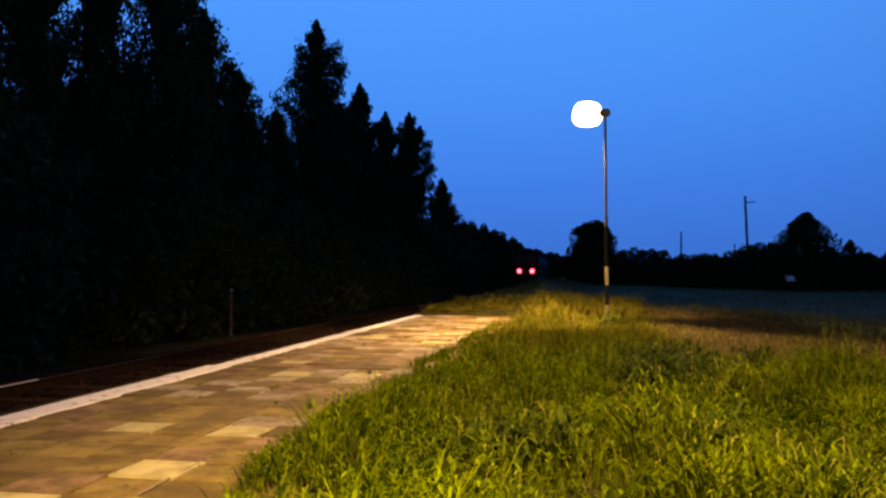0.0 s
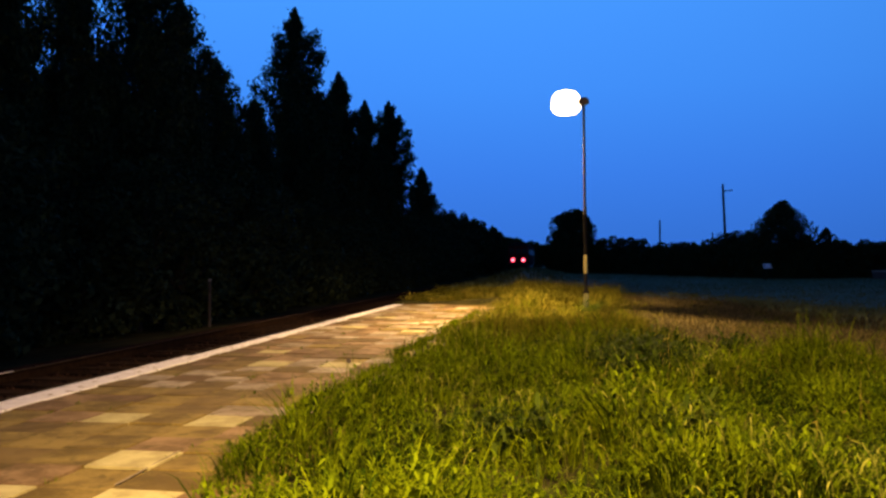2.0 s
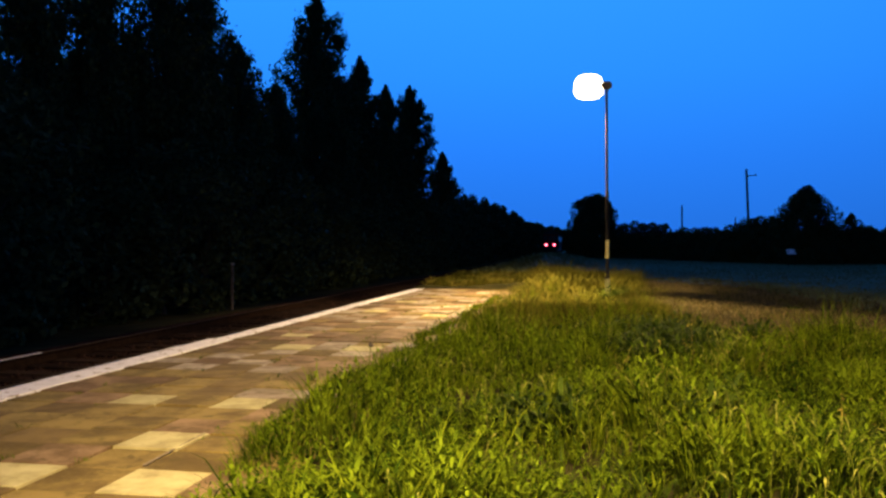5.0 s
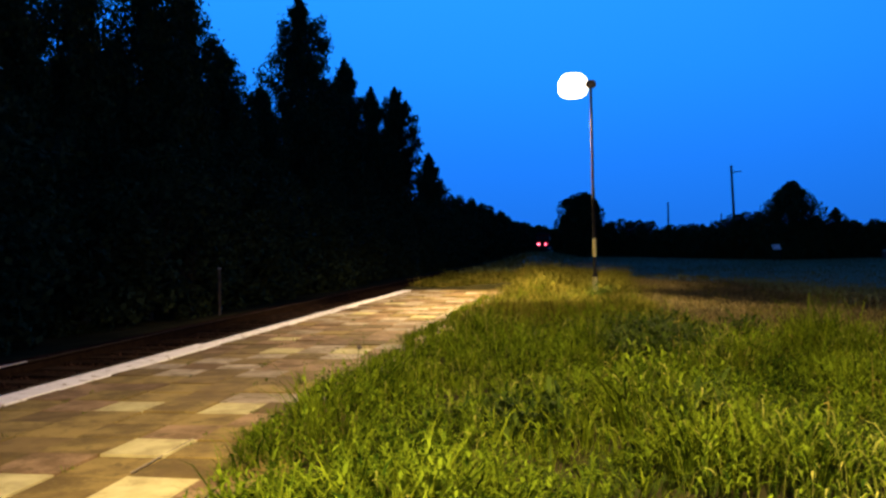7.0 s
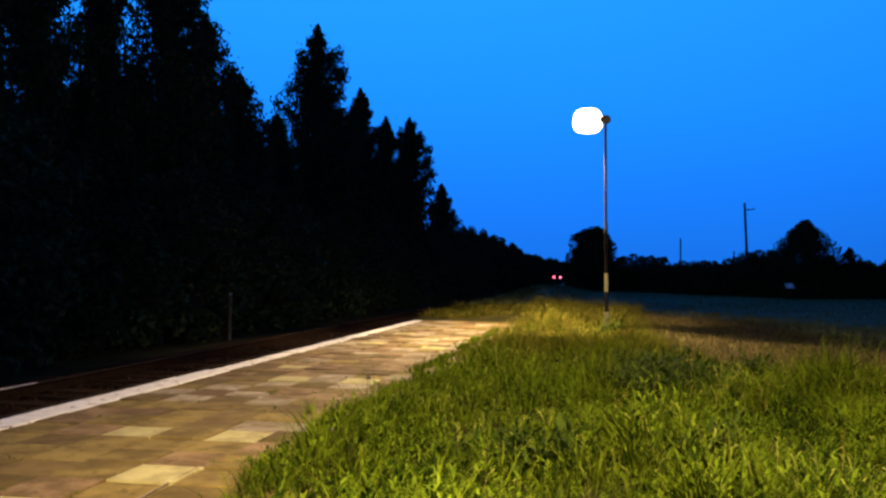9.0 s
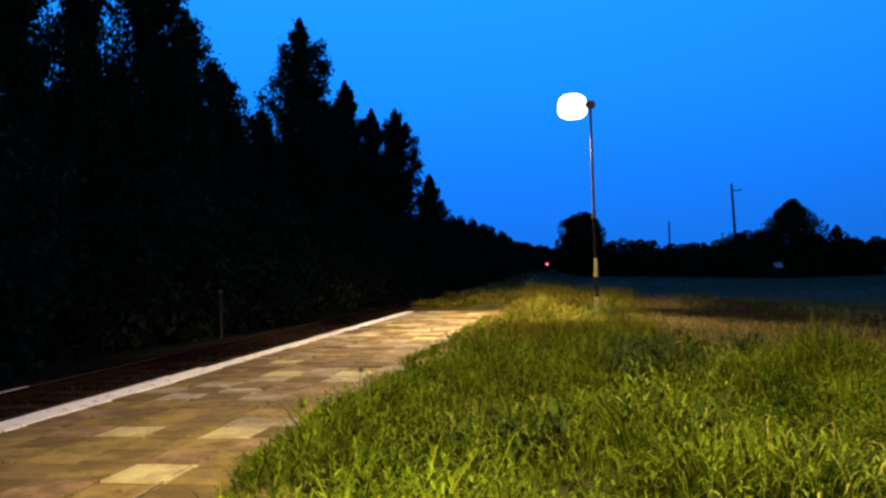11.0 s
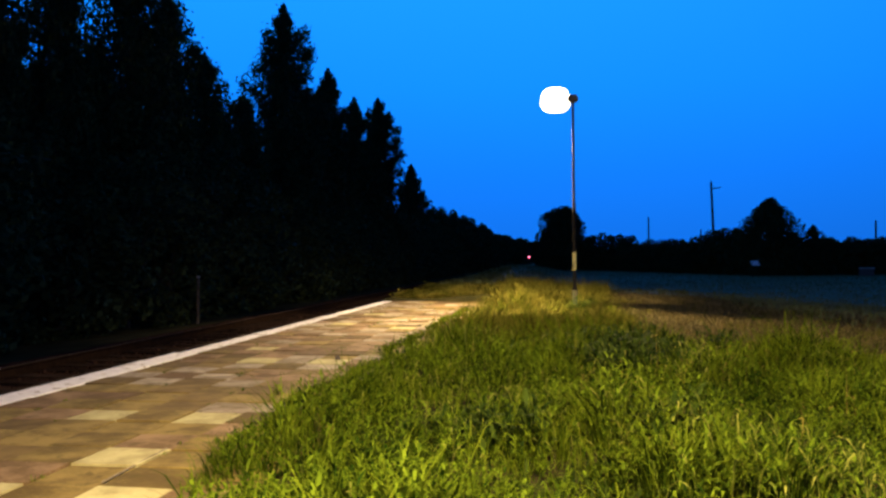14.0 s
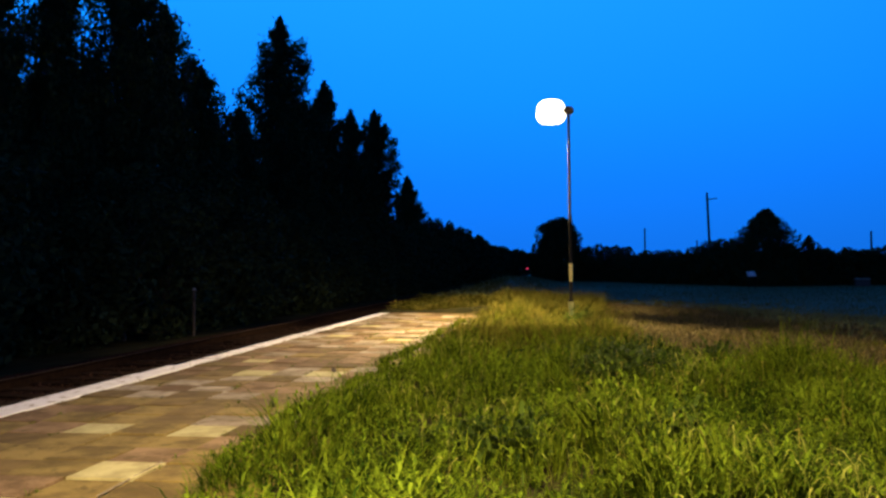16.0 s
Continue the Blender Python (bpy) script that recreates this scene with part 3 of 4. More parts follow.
def build_hedges():
    # bearing, distance, height, half width, kind
    big = bushy("tree", "round dark tree standing alone at the field's edge", "tree", 9.8, 3.35, 201, 30000, 0.36, 0.0, "", 80, 0.26)
    x, y = spot(0.1775, 130)
    plant(big, x, y)
    rt = bushy("tree", "broad dark tree rising over the hedge", "tree", 8.3, 3.3, 202, 26000, 0.26, 0.0, "", 90, 1.25)
    x, y = spot(0.432, 88)
    plant(rt, x, y)
    co = bushy("conifer_tree", "small pointed conifer in the hedge", "tree", 5.6, 2.0, 203, 8000, 0.20, 0.0, "", 44, 2.2)
    x, y = spot(0.4865, 89)
    plant(co, x, y)
    rows = [(0.1645, 133, 5.6, 1.9), (0.1502, 136, 3.9, 1.15), (0.120, 405, 12.0, 5.0), (0.131, 400, 11.0, 5.0), (0.140, 402, 9.6, 5.0), (0.148, 406, 9.8, 5.0), (0.156, 410, 9.6, 5.0), (0.205, 130, 5.2, 2.4), (0.222, 128, 5.6, 3.0), (0.240, 126, 5.5, 3.0), (0.258, 122, 5.2, 2.8), (0.274, 118, 3.9, 2.4), (0.290, 114, 4.4, 2.6), (0.306, 110, 4.2, 2.6),
            (0.322, 107, 3.9, 2.6), (0.339, 103, 3.9, 2.6), (0.354, 99, 4.5, 2.4), (0.369, 96, 5.2, 2.4), (0.385, 93, 5.2, 2.4), (0.400, 91, 5.1, 2.2), (0.455, 89, 4.6, 2.0), (0.471, 90, 3.9, 1.9), (0.503, 90, 4.2, 2.0),
            (0.520, 91, 3.8, 2.2), (0.539, 92, 4.1, 2.2), (0.560, 92, 3.9, 2.3), (0.583, 93, 4.4, 2.4), (0.606, 93, 4.0, 2.4), (0.630, 94, 4.4, 2.4), (0.655, 95, 4.2, 2.4)]
    for k, (u, d, h, w) in enumerate(rows):
        x, y = spot(u, d)
        plant(bushy("hedge_shrub", "dark overgrown hedge shrub at the field's edge", "shrub", h, w, 300 + k, 5200 if d < 300 else 5000, 0.30 if d < 300 else 0.9, 0.0, "hedge along the field", 20, 0.4), x, y, 33 * k)
    # a farther belt closes the gaps in the hedge
    src = None
    rng = random.Random(8)
    for k in range(30):
        u = 0.205 + 0.0165 * k
        x, y = spot(u, 150 + rng.uniform(0, 14))
        if src is None:
            src = bushy("far_tree", "dark far tree behind the hedge", "tree", 4.6, 3.6, 400, 2600, 0.5, 0.0, "far belt of trees", 20, 0.4)
            ob = src
        else:
            ob = copy_thing(src, pose(0, 0, 0))
        plant(ob, x, y, rng.uniform(0, 360), (1, 1, rng.uniform(0.85, 1.12)))


# ---- poles, house, board ----
def utility_pole(u, d, h, lean, arm):
    x, y = spot(u, d)
    gz = float(ground_z(x, y))
    p = thing("utility_pole", pose(x, y, gz, 0, lean, 0), "leaning wooden utility pole behind the hedge", "utility pole", "poles across the field")
    part("pole", tube([(0, 0, -0.5), (0, 0, h)], [0.19, 0.13], 10), M_TIMBER, p)
    if arm:
        part("bracket_arm", tube([(0, 0, h - 0.80), (1.12, 0, h - 0.76)], [0.07, 0.05], 8), M_TIMBER, p)
        part("insulator", tube([(1.02, 0, h - 0.76), (1.02, 0, h - 0.62)], [0.06, 0.04], 8), M_CERAMIC, p)
        part("insulator", tube([(0, 0, h), (0, 0, h + 0.14)], [0.05, 0.03], 8), M_CERAMIC, p)
    return p


def tilted_panel():
    bm = box(0.80, 0.04, 0.62, (0, 0, 0), 0.01)
    bmesh.ops.rotate(bm, matrix=Matrix.Rotation(radians(-42), 3, "X"), verts=bm.verts)
    bmesh.ops.translate(bm, vec=(0, -0.02, 1.22), verts=bm.verts)
    return bm


def build_far_things():
    utility_pole(0.3650, 99, 11.1, -2.2, True)
    utility_pole(0.2835, 150, 9.3, 0.0, False)
    utility_pole(0.3472, 170, 7.7, 0.5, False)
    utility_pole(0.564, 110, 6.9, 0.0, False)
    x, y = spot(0.522, 98)
    gz = float(ground_z(x, y))
    house = thing("house", pose(x, y, gz, 0, 0, -28), "small pink rendered house behind the hedge", "house")
    part("wall", box(4.2, 5.0, 2.3), M_WALL, house)
    bm = bmesh.new()
    a = [bm.verts.new(c) for c in ((-2.4, -2.8, 2.3), (2.4, -2.8, 2.3), (2.4, 2.8, 2.3), (-2.4, 2.8, 2.3), (0, -2.8, 3.5), (0, 2.8, 3.5))]
    for q in ((0, 1, 4), (2, 3, 5), (0, 4, 5, 3), (1, 2, 5, 4), (0, 3, 2, 1)):
        bm.faces.new([a[k] for k in q])
    part("roof", bm, M_TILE, house)
    part("door", box(0.9, 0.05, 2.0, (0.9, -2.52, 0)), M_TIMBER, house)
    win = part("window", box(0.9, 0.05, 0.9, (-0.9, -2.52, 0.95)), M_TIMBER, house)
    part("pane", box(0.74, 0.03, 0.74, (-0.9, -2.54, 1.03)), M_GLASS, win)
    x, y = spot(0.552, 84)
    gz = float(ground_z(x, y))
    wall = thing("garden_wall", pose(x, y, gz, 0, 0, 8), "low dark garden wall with a pale coping", "wall")
    part("wall_body", box(1.5, 0.25, 0.72), M_STONE, wall)
    part("coping", box(1.6, 0.34, 0.16, (0, 0, 0.72), 0.03), M_CONC, wall, "pale weathered coping")
    x, y = spot(0.415, 79)
    gz = float(ground_z(x, y))
    board = thing("sign_board", pose(x, y, gz, 0, 0, 4), "small white board on two posts before the hedge", "sign")
    part("panel", tilted_panel(), M_WHITE, board, "plain white slanted panel")
    for sx in (-0.3, 0.3):
        part("leg", tube([(sx, 0.045, -0.3), (sx, 0.045, 1.72)], [0.03, 0.03], 8), M_SHADESTEEL, board)
    # marker post over the track, stone on the slabs
    x, y = spot(-0.2565, 24.9)
    mp = thing("marker_post", pose(x, y, float(ground_z(x, y)), 0, 0.6, 0), "thin dark wooden marker post beyond the track", "post")
    part("shaft", box(0.07, 0.07, 1.55, (0, 0, -0.2), 0.01), M_TIMBER, mp)
    part("cap", box(0.09, 0.09, 0.06, (0, 0, 1.35), 0.015), M_CONC, mp)
    x, y = spot(-0.0895, 11.7)
    bm = bmesh.new()
    bmesh.ops.create_icosphere(bm, subdivisions=2, radius=0.038)
    for v in bm.verts:
        v.co *= 1 + 0.3 * noise.noise(v.co * 30)
    st = part("stone", bm, M_STONE)
    st.matrix_basis = pose(x, y, 0.03)
    tagged(st, "dark stone lying on the platform slabs", "stone")


# ---- train ----
def build_train():
    tr = thing("railcar", pose(TRACK_X, 94, RAIL_Z), "dull red diesel railcar running away with its tail lamps lit", "train")
    L, W = 22.0, 2.9
    prof = [(-1.42, 0.95), (-1.45, 1.3), (-1.45, 3.3), (-1.38, 3.7), (-1.08, 4.02), (-0.55, 4.20), (0, 4.26), (0.55, 4.20), (1.08, 4.02), (1.38, 3.7), (1.45, 3.3), (1.45, 1.3), (1.42, 0.95)]

    def hull(y0, y1, lo, hi, grow=0.0):
        bm = bmesh.new()
        ps = [(x * (1 + grow), min(max(z, lo), hi)) for x, z in prof]
        r = [[bm.verts.new((x, y, z)) for x, z in ps] for y in (y0, y1)]
        n = len(ps)
        for k in range(n):
            bm.faces.new((r[0][k], r[0][(k + 1) % n], r[1][(k + 1) % n], r[1][k]))
        bm.faces.new(r[0][::-1])
        bm.faces.new(r[1])
        bmesh.ops.remove_doubles(bm, verts=bm.verts, dist=1e-4)
        bmesh.ops.recalc_face_normals(bm, faces=bm.faces)
        return bm

    part("body", hull(0, L, 0.95, 3.7), M_TRAINRED, tr)
    part("roof", hull(-0.02, L + 0.02, 3.7, 4.3, 0.004), M_ROOF, tr)
    for x in (-0.9, 0.0, 0.9):
        part("rear_window", box(0.72 if x else 0.6, 0.05, 0.75, (x, -0.02, 2.55), 0.02), M_GLASS, tr)
    for k in range(9):
        for sx in (-1.455, 1.455):
            part("side_window", box(0.04, 1.5, 0.8, (sx, 2.0 + 2.2 * k, 2.4), 0.01), M_GLASS, tr)
    part("underframe", box(2.5, L - 1, 0.5, (0, L / 2, 0.48), 0.05), M_UNDER, tr)
    part("buffer_beam", box(2.6, 0.18, 0.36, (0, -0.05, 0.85), 0.02), M_UNDER, tr)
    for sx in (-0.875, 0.875):
        bm = tube([(sx, -0.1, 1.03), (sx, -0.55, 1.03)], [0.09, 0.09], 12)
        tube([(sx, -0.55, 1.03), (sx, -0.62, 1.03)], [0.23, 0.21], 16, bm)
        part("buffer", bm, M_UNDER, tr)
    for sx in (-0.75, 0.75):
        h = part("lamp_housing", tube([(sx, 0.05, 1.66), (sx, -0.10, 1.66)], [0.34, 0.34], 20), M_UNDER, tr)
        # a glowing disc added as the red halo round the lamp core
        part("lamp_halo", tube([(sx, -0.09, 1.66), (sx, -0.12, 1.66)], [0.31, 0.29], 20), M_TAILHALO, h, "dim red disc for the halo round the tail lamp")
        part("tail_lamp", tube([(sx, -0.11, 1.66), (sx, -0.15, 1.66)], [0.155, 0.135], 16), M_TAIL, h, "glowing tail lamp")
    for y in (2.2, 4.7, L - 4.7, L - 2.2):
        for sx in (-0.76, 0.76):
            part("wheel", tube([(sx - 0.065, y, 0.46), (sx + 0.065, y, 0.46)], [0.46, 0.46], 20), M_UNDER, tr)
    return tr


# ---- grass ----
def grass_edge(y):
    """Where the grass ends beside the slabs."""
    return SLAB_X1 - 0.12 + 0.22 * (1 - ease(y, 4.4, 6.2)) + 0.16 * np.sin(y * 2.1) * np.sin(y * 0.83 + 1)


def allowed(x, y):
    """Where grass stands: not on slabs or track."""
    on_slab = (x > EDGE_X - 0.1) & (x < grass_edge(y)) & (y < END_Y + 0.05)
    return (x > EDGE_X + 0.15) & ~on_slab


def bare(x, y):
    """1 where the ground is bare and dry."""
    d1 = np.exp(-((x - 2.9) / 1.3) ** 2 - ((y - 14.0) / 1.7) ** 2)
    d2 = ease(x + 0.35 * bumps(x, y, 1.0, 61), 1.2, 2.4) * ease(y + 0.6 * bumps(x, y, 0.8, 62), 11.0, 12.8)
    return np.clip(np.maximum(d1 * 1.2, d2), 0, 1)


def sow(n, x0, x1, y0, y1, seed, keep):
    rng = np.random.default_rng(seed)
    x, y = rng.uniform(x0, x1, n), rng.uniform(y0, y1, n)
    ok = allowed(x, y) & (rng.uniform(0, 1, n) < keep(x, y))
    return x[ok], y[ok], rng


def tall(x, y):
    """How high the grass grows, in patches."""
    return np.clip(0.74 + 0.5 * bumps(x, y, 1.5, 21) + 0.52 * bumps(x, y, 4.6, 22), 0.16, 1.7) * (0.50 + 0.50 * ease(x, grass_edge(y), grass_edge(y) + 0.7)) * (1 - 0.6 * bare(x, y)) * (1 - 0.62 * np.exp(-((x - 0.6) / 2.4) ** 2 - ((y - 19.5) / 4.0) ** 2))


def tufts(n, blades, x0, x1, y0, y1, seed, keep, height, width, spread):
    """Clumps of blades that lean out from the middle of each clump."""
    x, y, r = sow(n, x0, x1, y0, y1, seed, keep)
    h = height * tall(x, y) * r.uniform(0.55, 1.35, len(x))
    k = len(x) * blades
    dx, dy = r.normal(0, spread, k), r.normal(0, spread, k)
    bx, by = np.repeat(x, blades) + dx, np.repeat(y, blades) + dy
    bh = np.repeat(h, blades) * np.exp(-(dx * dx + dy * dy) / (8 * spread * spread))
    return blade_quads(bx, by, ground_z(bx, by) - 0.02, bh, width, 1.0, r, np.arctan2(dy, dx) + r.normal(0, 0.7, k), 0.22)


def arched(x, y, z, h, width, reach, drop, r, az):
    """Blades that rise, bend outward and hang at the tip; one ribbon of three lengths each."""
    n = len(x)
    s = np.array([0.0, 0.42, 0.76, 1.0])
    taper = np.array([0.7, 1.0, 0.72, 0.06])
    h = h * r.uniform(0.5, 1.25, n)
    out = (h * reach * r.uniform(0.3, 1.5, n))[:, None] * s ** 1.7
    up = h[:, None] * (1.3 * s - (drop * r.uniform(0.4, 1.5, n))[:, None] * s ** 3.2)
    w = (width * r.uniform(0.6, 1.4, n))[:, None] * taper * 0.5
    ca, sa = np.cos(az)[:, None], np.sin(az)[:, None]
    cx, cy, cz = x[:, None] + ca * out, y[:, None] + sa * out, z[:, None] + up
    v = np.stack([np.stack([cx + sa * w, cy - ca * w, cz], -1), np.stack([cx - sa * w, cy + ca * w, cz], -1)], 2).reshape(-1, 3)
    a = (np.arange(n)[:, None] * 8 + np.arange(3) * 2).ravel()
    return v, np.stack([a, a + 1, a + 3, a + 2], 1)


def arched_tufts(n, blades, x0, x1, y0, y1, seed, keep, height, width, spread):
    """Clumps of arching blades."""
    x, y, r = sow(n, x0, x1, y0, y1, seed, keep)
    h = height * tall(x, y) * r.uniform(0.55, 1.3, len(x))
    k = len(x) * blades
    dx, dy = r.normal(0, spread, k), r.normal(0, spread, k)
    bx, by = np.repeat(x, blades) + dx, np.repeat(y, blades) + dy
    return arched(bx, by, ground_z(bx, by) - 0.02, np.repeat(h, blades), width, 0.75, 0.5, r, np.arctan2(dy, dx) + r.normal(0, 0.8, k))


def shoots(x, y, h, r, leaves, size, width):
    """Leafy stems: leaves in a spiral up each stem, large below, a small bright rosette on top."""
    n = len(x)
    f = np.tile((np.arange(leaves) + 0.6) / leaves, n)
    az = np.repeat(r.uniform(0, 6.28, n), leaves) + np.tile(np.arange(leaves) * 2.4, n) + r.normal(0, 0.3, n * leaves)
    lean, la = np.repeat(r.uniform(0, 0.35, n), leaves), np.repeat(r.uniform(0, 6.28, n), leaves)
    H = np.repeat(h, leaves)
    lx = np.repeat(x, leaves) + np.cos(la) * lean * H * f * f
    ly = np.repeat(y, leaves) + np.sin(la) * lean * H * f * f
    lz = np.repeat(ground_z(x, y), leaves) + H * (0.15 + 0.85 * f)
    return arched(lx, ly, lz, size * (1.15 - 0.5 * f), width, 1.5, 0.9, r, az)


def nodding(x, y, h, r):
    """Thin stems that rise, arch over and end in a broader drooping tip; one ribbon of five lengths each."""
    n = len(x)
    s = np.array([0.0, 0.35, 0.62, 0.80, 0.92, 1.0])
    wide = np.array([0.0018, 0.0018, 0.002, 0.0052, 0.0066, 0.002])
    az, turn = r.uniform(0, 2 * math.pi, n), r.uniform(-0.7, 0.7, n)
    out = h[:, None] * r.uniform(0.15, 0.55, n)[:, None] * s ** 2.6
    up = h[:, None] * (1.3 * s - r.uniform(0.3, 0.62, n)[:, None] * s ** 5)
    cx, cy = x[:, None] + np.cos(az)[:, None] * out, y[:, None] + np.sin(az)[:, None] * out
    cz = (ground_z(x, y) - 0.02)[:, None] + up
    wx, wy = np.cos(turn)[:, None] * wide, np.sin(turn)[:, None] * wide
    v = np.stack([np.stack([cx - wx, cy - wy, cz], -1), np.stack([cx + wx, cy + wy, cz], -1)], 2).reshape(-1, 3)
    a = (np.arange(n)[:, None] * 12 + np.arange(5) * 2).ravel()
    return v, np.stack([a, a + 1, a + 3, a + 2], 1)


# dark weeds and shaded hollows as dark leaves: place, spread aside and along, plants
DARK_CLUMPS = [(0.55, 21.3, 0.22, 0.25, 16), (0.95, 9.6, 0.30, 0.38, 280), (0.75, 11.0, 0.40, 0.50, 160), (-0.35, 6.0, 0.20, 0.22, 24), (0.75, 5.9, 0.25, 0.25, 36), (2.1, 11.4, 0.12, 0.2, 40)]


def build_grass():
    def put(name, v, f, m, label):
        tagged(from_arrays(name, v, f, m), label, "grass", kind="stuff")

    green = lambda x, y: 1 - bare(x, y)
    rank = lambda x, y: ease(y + 1.2 * bumps(x, y, 0.9, 71), 11.0, 17.0)
    put("near_grass", *arched_tufts(2500, 32, -2.7, 7.5, 2.6, 11.4, 1, lambda x, y: green(x, y) * np.clip(0.55 + 1.0 * bumps(x, y, 2.2, 41), 0.05, 1), 0.36, 0.0088, 0.07), M_GRASS, "lush green grass growing over the platform's edge")
    # short grass whose dark colour stands for shade under the taller tufts
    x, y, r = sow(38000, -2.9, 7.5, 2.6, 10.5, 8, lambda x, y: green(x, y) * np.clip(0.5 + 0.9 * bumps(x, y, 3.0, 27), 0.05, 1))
    put("under_grass", *blade_quads(x, y, ground_z(x, y) - 0.02, 0.16 * np.ones_like(x), 0.012, 1.2, r), M_SHADELEAF, "short dense grass between the taller tufts")
    put("bank_grass", *arched_tufts(3600, 26, -5.3, 7.5, 10.4, 24.0, 2, lambda x, y: np.clip(green(x, y), 0.10, 1) * (1 - 0.85 * rank(x, y)), 0.36, 0.011, 0.10), M_GRASS, "rough green grass along the platform bank")
    put("rank_grass", *arched_tufts(5200, 26, -5.3, 7.5, 10.6, 37.0, 14, lambda x, y: np.clip(green(x, y), 0.10, 1) * rank(x, y), 0.40, 0.012, 0.12), M_BANK, "olive rank grass on the bank round the lamp post")
    put("yellow_grass", *tufts(1700, 26, -5.3, 2.4, 15.0, 36.0, 9, lambda x, y: green(x, y) * ease(y, 14, 24) * ease(-x, -1.0, 1.4), 0.42, 0.009, 0.11), M_STRAW, "yellowed grass on the mound past the platform end")
    put("rear_grass", *tufts(2300, 18, -2.4, 7.5, -9.0, 2.8, 12, green, 0.26, 0.014, 0.10), M_GRASS, "trodden grass beside the platform")
    # broad-leaved weeds: small leaves on short stems
    x, y, r = sow(8500, -2.7, 7.2, 2.6, 11.5, 3, lambda x, y: green(x, y) * np.clip(0.5 + 0.9 * bumps(x, y, 2.4, 25) + 0.5 * bumps(x, y, 7.0, 26), 0.04, 1))
    put("weeds", *shoots(x, y, 0.34 * tall(x, y) * r.uniform(0.5, 1.2, len(x)), r, 12, 0.055, 0.013), M_WEED, "leafy green weeds among the grass")
    x, y, r = sow(2600, -2.3, 7.0, 2.8, 10.0, 63, lambda x, y: green(x, y) * np.clip(0.45 + 1.1 * bumps(x, y, 1.9, 64), 0.0, 1))
    put("tall_herbs", *shoots(x, y, 0.36 * np.clip(tall(x, y), 0.45, 1.35) * r.uniform(0.7, 1.25, len(x)), r, 15, 0.088, 0.016), M_WEED, "taller leafy herbs standing out of the grass")
    # stalks with drooping seed heads
    x, y, r = sow(420, 0.2, 6.0, 6.0, 12.0, 4, lambda x, y: green(x, y) * (0.35 + 0.65 * (bumps(x, y, 1.1, 33) > 0)))
    hz = 0.44 * r.uniform(0.75, 1.3, len(x)) * np.clip(tall(x, y), 0.6, 1.1)
    v1, f1 = blade_quads(x, y, ground_z(x, y), hz, 0.006, 0.25, r)
    tip = v1.reshape(-1, 6, 3)[:, 4]
    k = 7
    c = np.repeat(tip, k, 0) + r.normal(0, 0.018, (len(x) * k, 3)) * [1, 1, 2.2]
    v2, f2 = leaf_quads(c, 0.040, r, 0.12)
    put("seed_heads", np.concatenate([v1, v2]), np.concatenate([f1, f2 + len(v1)]), M_STRAW, "tall grass stalks with pale drooping seed heads")
    # arching stems that nod at the tip; their pale colour includes a painted highlight
    x, y, r = sow(6500, -2.2, 7.4, 3.4, 12.5, 51, lambda x, y: (0.55 + 0.45 * ease(x, -0.6, 0.8)) * green(x, y) * np.clip(0.35 + 1.1 * bumps(x, y, 1.6, 52), 0.05, 1))
    put("nodding_grass", *nodding(x, y, 0.38 * np.clip(tall(x, y), 0.65, 1.15) * r.uniform(0.6, 1.25, len(x)), r), M_HEADS, "arching grass stems with pale nodding tips")
    # dark weeds; their leaf colour also carries the shade of hollows between the grass
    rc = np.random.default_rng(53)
    for px, py, sx, sy, n in DARK_CLUMPS:
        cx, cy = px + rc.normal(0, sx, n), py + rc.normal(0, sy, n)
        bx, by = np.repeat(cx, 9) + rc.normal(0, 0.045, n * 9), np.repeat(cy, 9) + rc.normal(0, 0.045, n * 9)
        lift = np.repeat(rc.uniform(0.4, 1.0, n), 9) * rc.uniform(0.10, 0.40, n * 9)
        put("dock_clump", *arched(bx, by, ground_z(bx, by) + lift, np.full(n * 9, 0.10), 0.030, 1.3, 0.8, rc, rc.uniform(0, 6.28, n * 9)), M_SHADELEAF, "dark leafy dock clump in a hollow of the grass")
    # thin grass that spreads from the bank onto the slabs
    re = np.random.default_rng(19)
    n = 1300
    ey = re.uniform(4.2, 24.0, n) ** 0.9 * 1.3
    ex = grass_edge(ey) - np.abs(re.normal(0, 0.09, n)) + 0.08
    m = 5
    bx, by = np.repeat(ex, m) + re.normal(0, 0.03, n * m), np.repeat(ey, m) + re.normal(0, 0.03, n * m)
    put("edge_grass", *arched(bx, by, np.full(n * m, -0.005), np.full(n * m, 0.10), 0.006, 0.8, 0.5, re, re.uniform(0, 6.28, n * m)), M_GRASS, "thin grass spreading over the slabs")
    # weeds added between bank and track, a dark screen for the shade there
    put("lineside_weeds", *tufts(2600, 14, -5.5, -3.8, 28.0, 120.0, 23, lambda x, y: np.ones_like(x), 0.55, 0.022, 0.16), M_BANK, "dark rank weeds beside the track past the platform end")
    # sprigs that grow in the joints of the slabs
    rj = np.random.default_rng(17)
    n = 90
    jx = SLAB_X0 + 0.5 * rj.integers(1, 7, n) + rj.normal(0, 0.012, n)
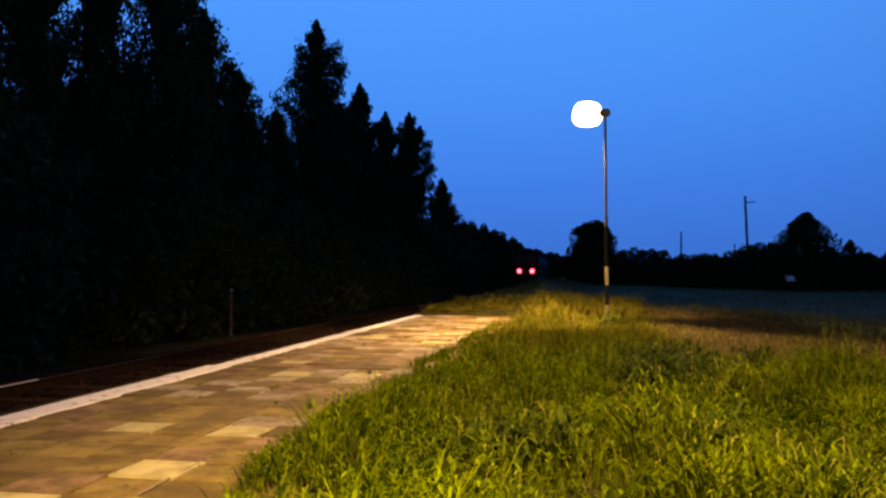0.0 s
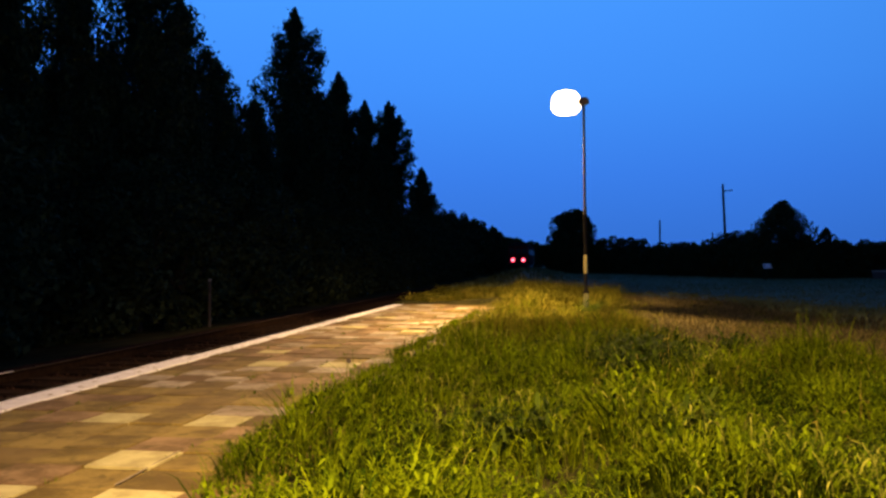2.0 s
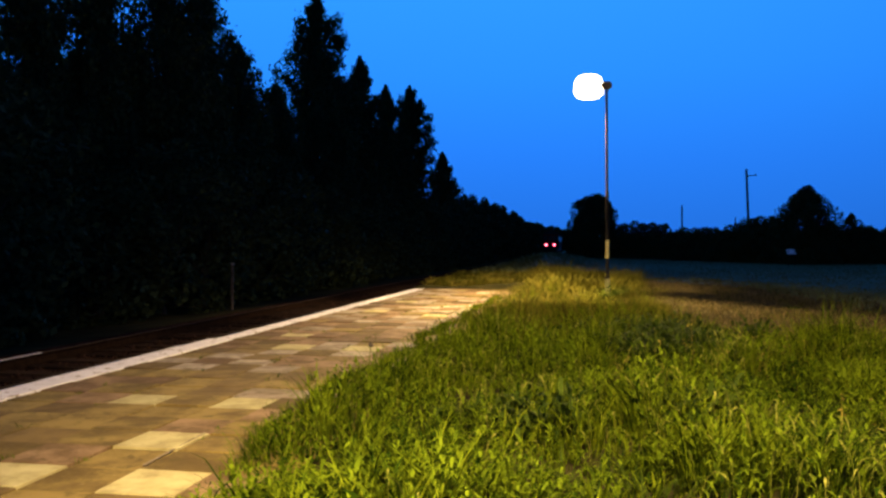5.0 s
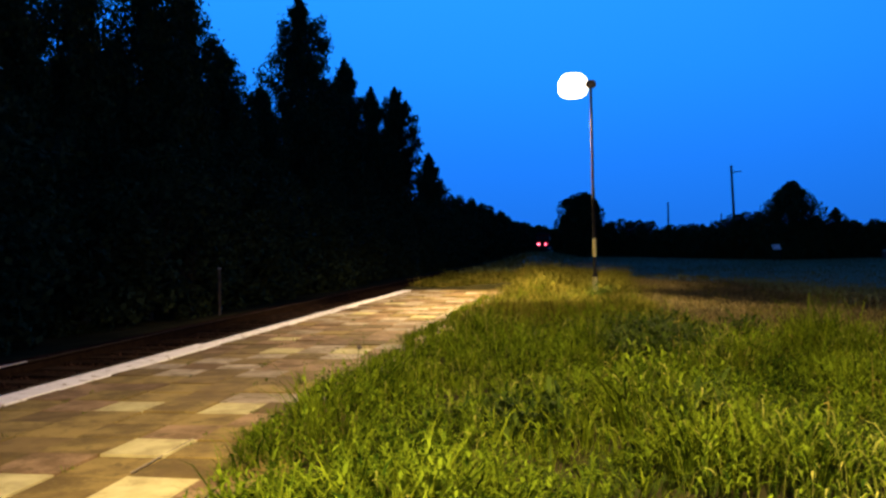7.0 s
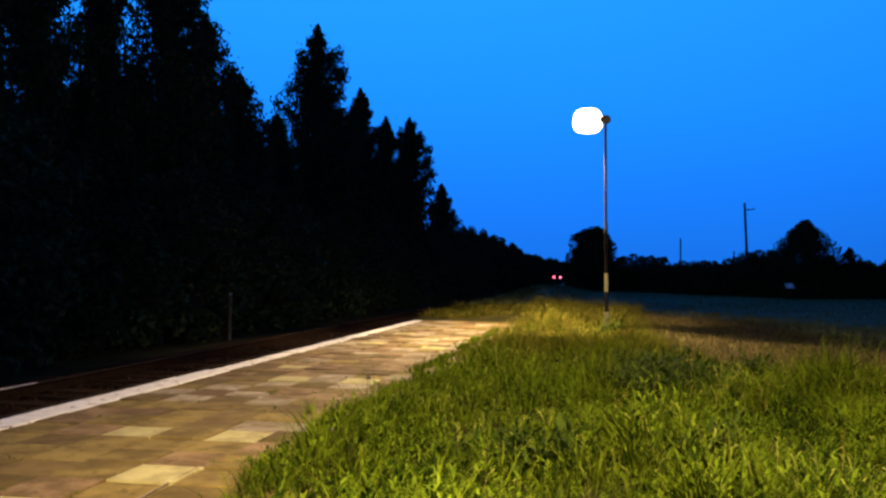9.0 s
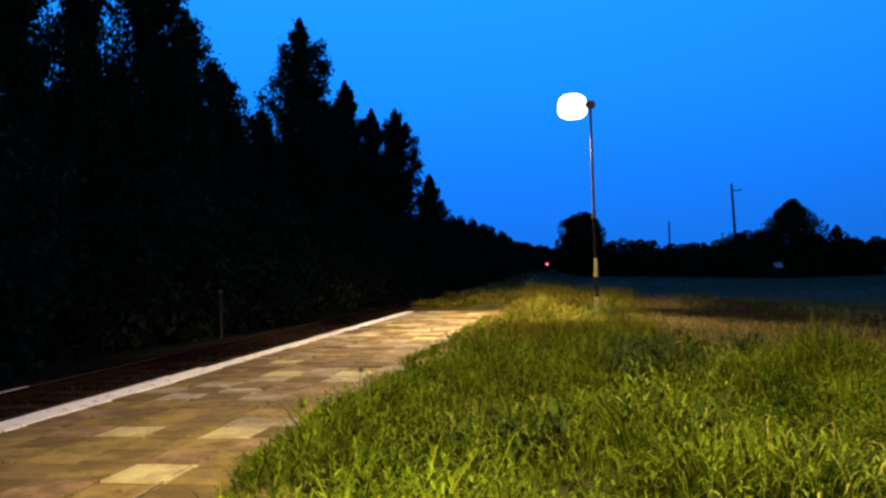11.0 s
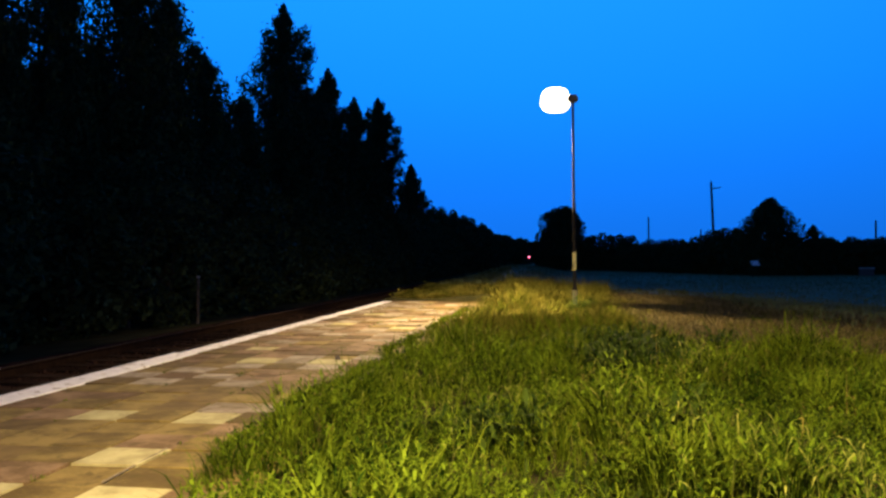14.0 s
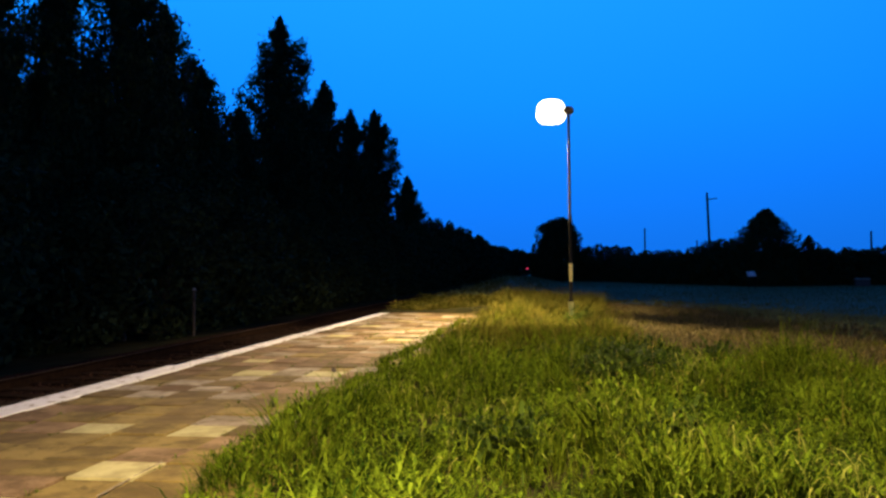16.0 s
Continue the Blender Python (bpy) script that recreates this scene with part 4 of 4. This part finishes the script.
    jy = rj.uniform(4, 26, n)
    jx[:4], jy[:4] = -2.86 + rj.normal(0, 0.03, 4), 8.5 + rj.normal(0, 0.2, 4)
    m = 9
    bx, by = np.repeat(jx, m) + rj.normal(0, 0.02, n * m), np.repeat(jy, m) + rj.normal(0, 0.03, n * m)
    put("joint_weeds", *blade_quads(bx, by, np.full(n * m, -0.02), np.repeat(np.where(np.arange(n) < 4, 0.17, 0.06), m), 0.007, 0.9, rj), M_GRASS, "sparse grass sprigs in the paving joints")
    # dry short grass
    x, y, r = sow(120000, 0.8, 20.0, 9.5, 34.0, 5, lambda x, y: (0.12 + 0.75 * bare(x, y)) * (1 - 0.6 * ease(y, 18, 34)))
    put("dry_grass", *blade_quads(x, y, ground_z(x, y) - 0.01, 0.13 * np.ones_like(x), 0.016, 1.0, r), M_DRYGRASS, "short dry brown grass beside the bank")
    # the dark field beyond
    x, y, r = sow(110000, -5.5, 70.0, 36.0, 150.0, 6, lambda x, y: np.clip(1.1 - y / 170, 0.2, 1))
    put("field_grass", *blade_quads(x, y, ground_z(x, y) - 0.02, 0.13 + 0.22 * ease(-x, -2.0, 5.0), 0.05, 0.9, r), M_FIELD, "dark uncut grass of the field at dusk")
    x, y, r = sow(30000, 6.0, 30.0, 4.0, 36.0, 7, lambda x, y: 0.25 + 0.65 * ease(y, 16, 30))
    put("side_grass", *blade_quads(x, y, ground_z(x, y) - 0.02, 0.22 * np.ones_like(x), 0.03, 0.7, r), M_FIELD, "low dark grass sloping to the field")


for lx, ly, beams in LAMPS:
    _, g = lamp_post(lx, ly)
    for beam in beams:
        light_at(lx, ly, g, *beam)
build_poplars()
build_hedges()
build_far_things()
train = build_train()
build_grass()
build_track()
build_slabs()


def motions():
    # the railcar runs away along the straight track
    rows = [(0.0, 97), (2.0, 121), (4.0, 147.5), (6.5, 172), (8.5, 195), (11.0, 218), (13.0, 234), (15.0, 243.5), (16.0, 255)]
    walk(train, [(t, pose(TRACK_X, y, RAIL_Z)) for t, y in rows])


motions()
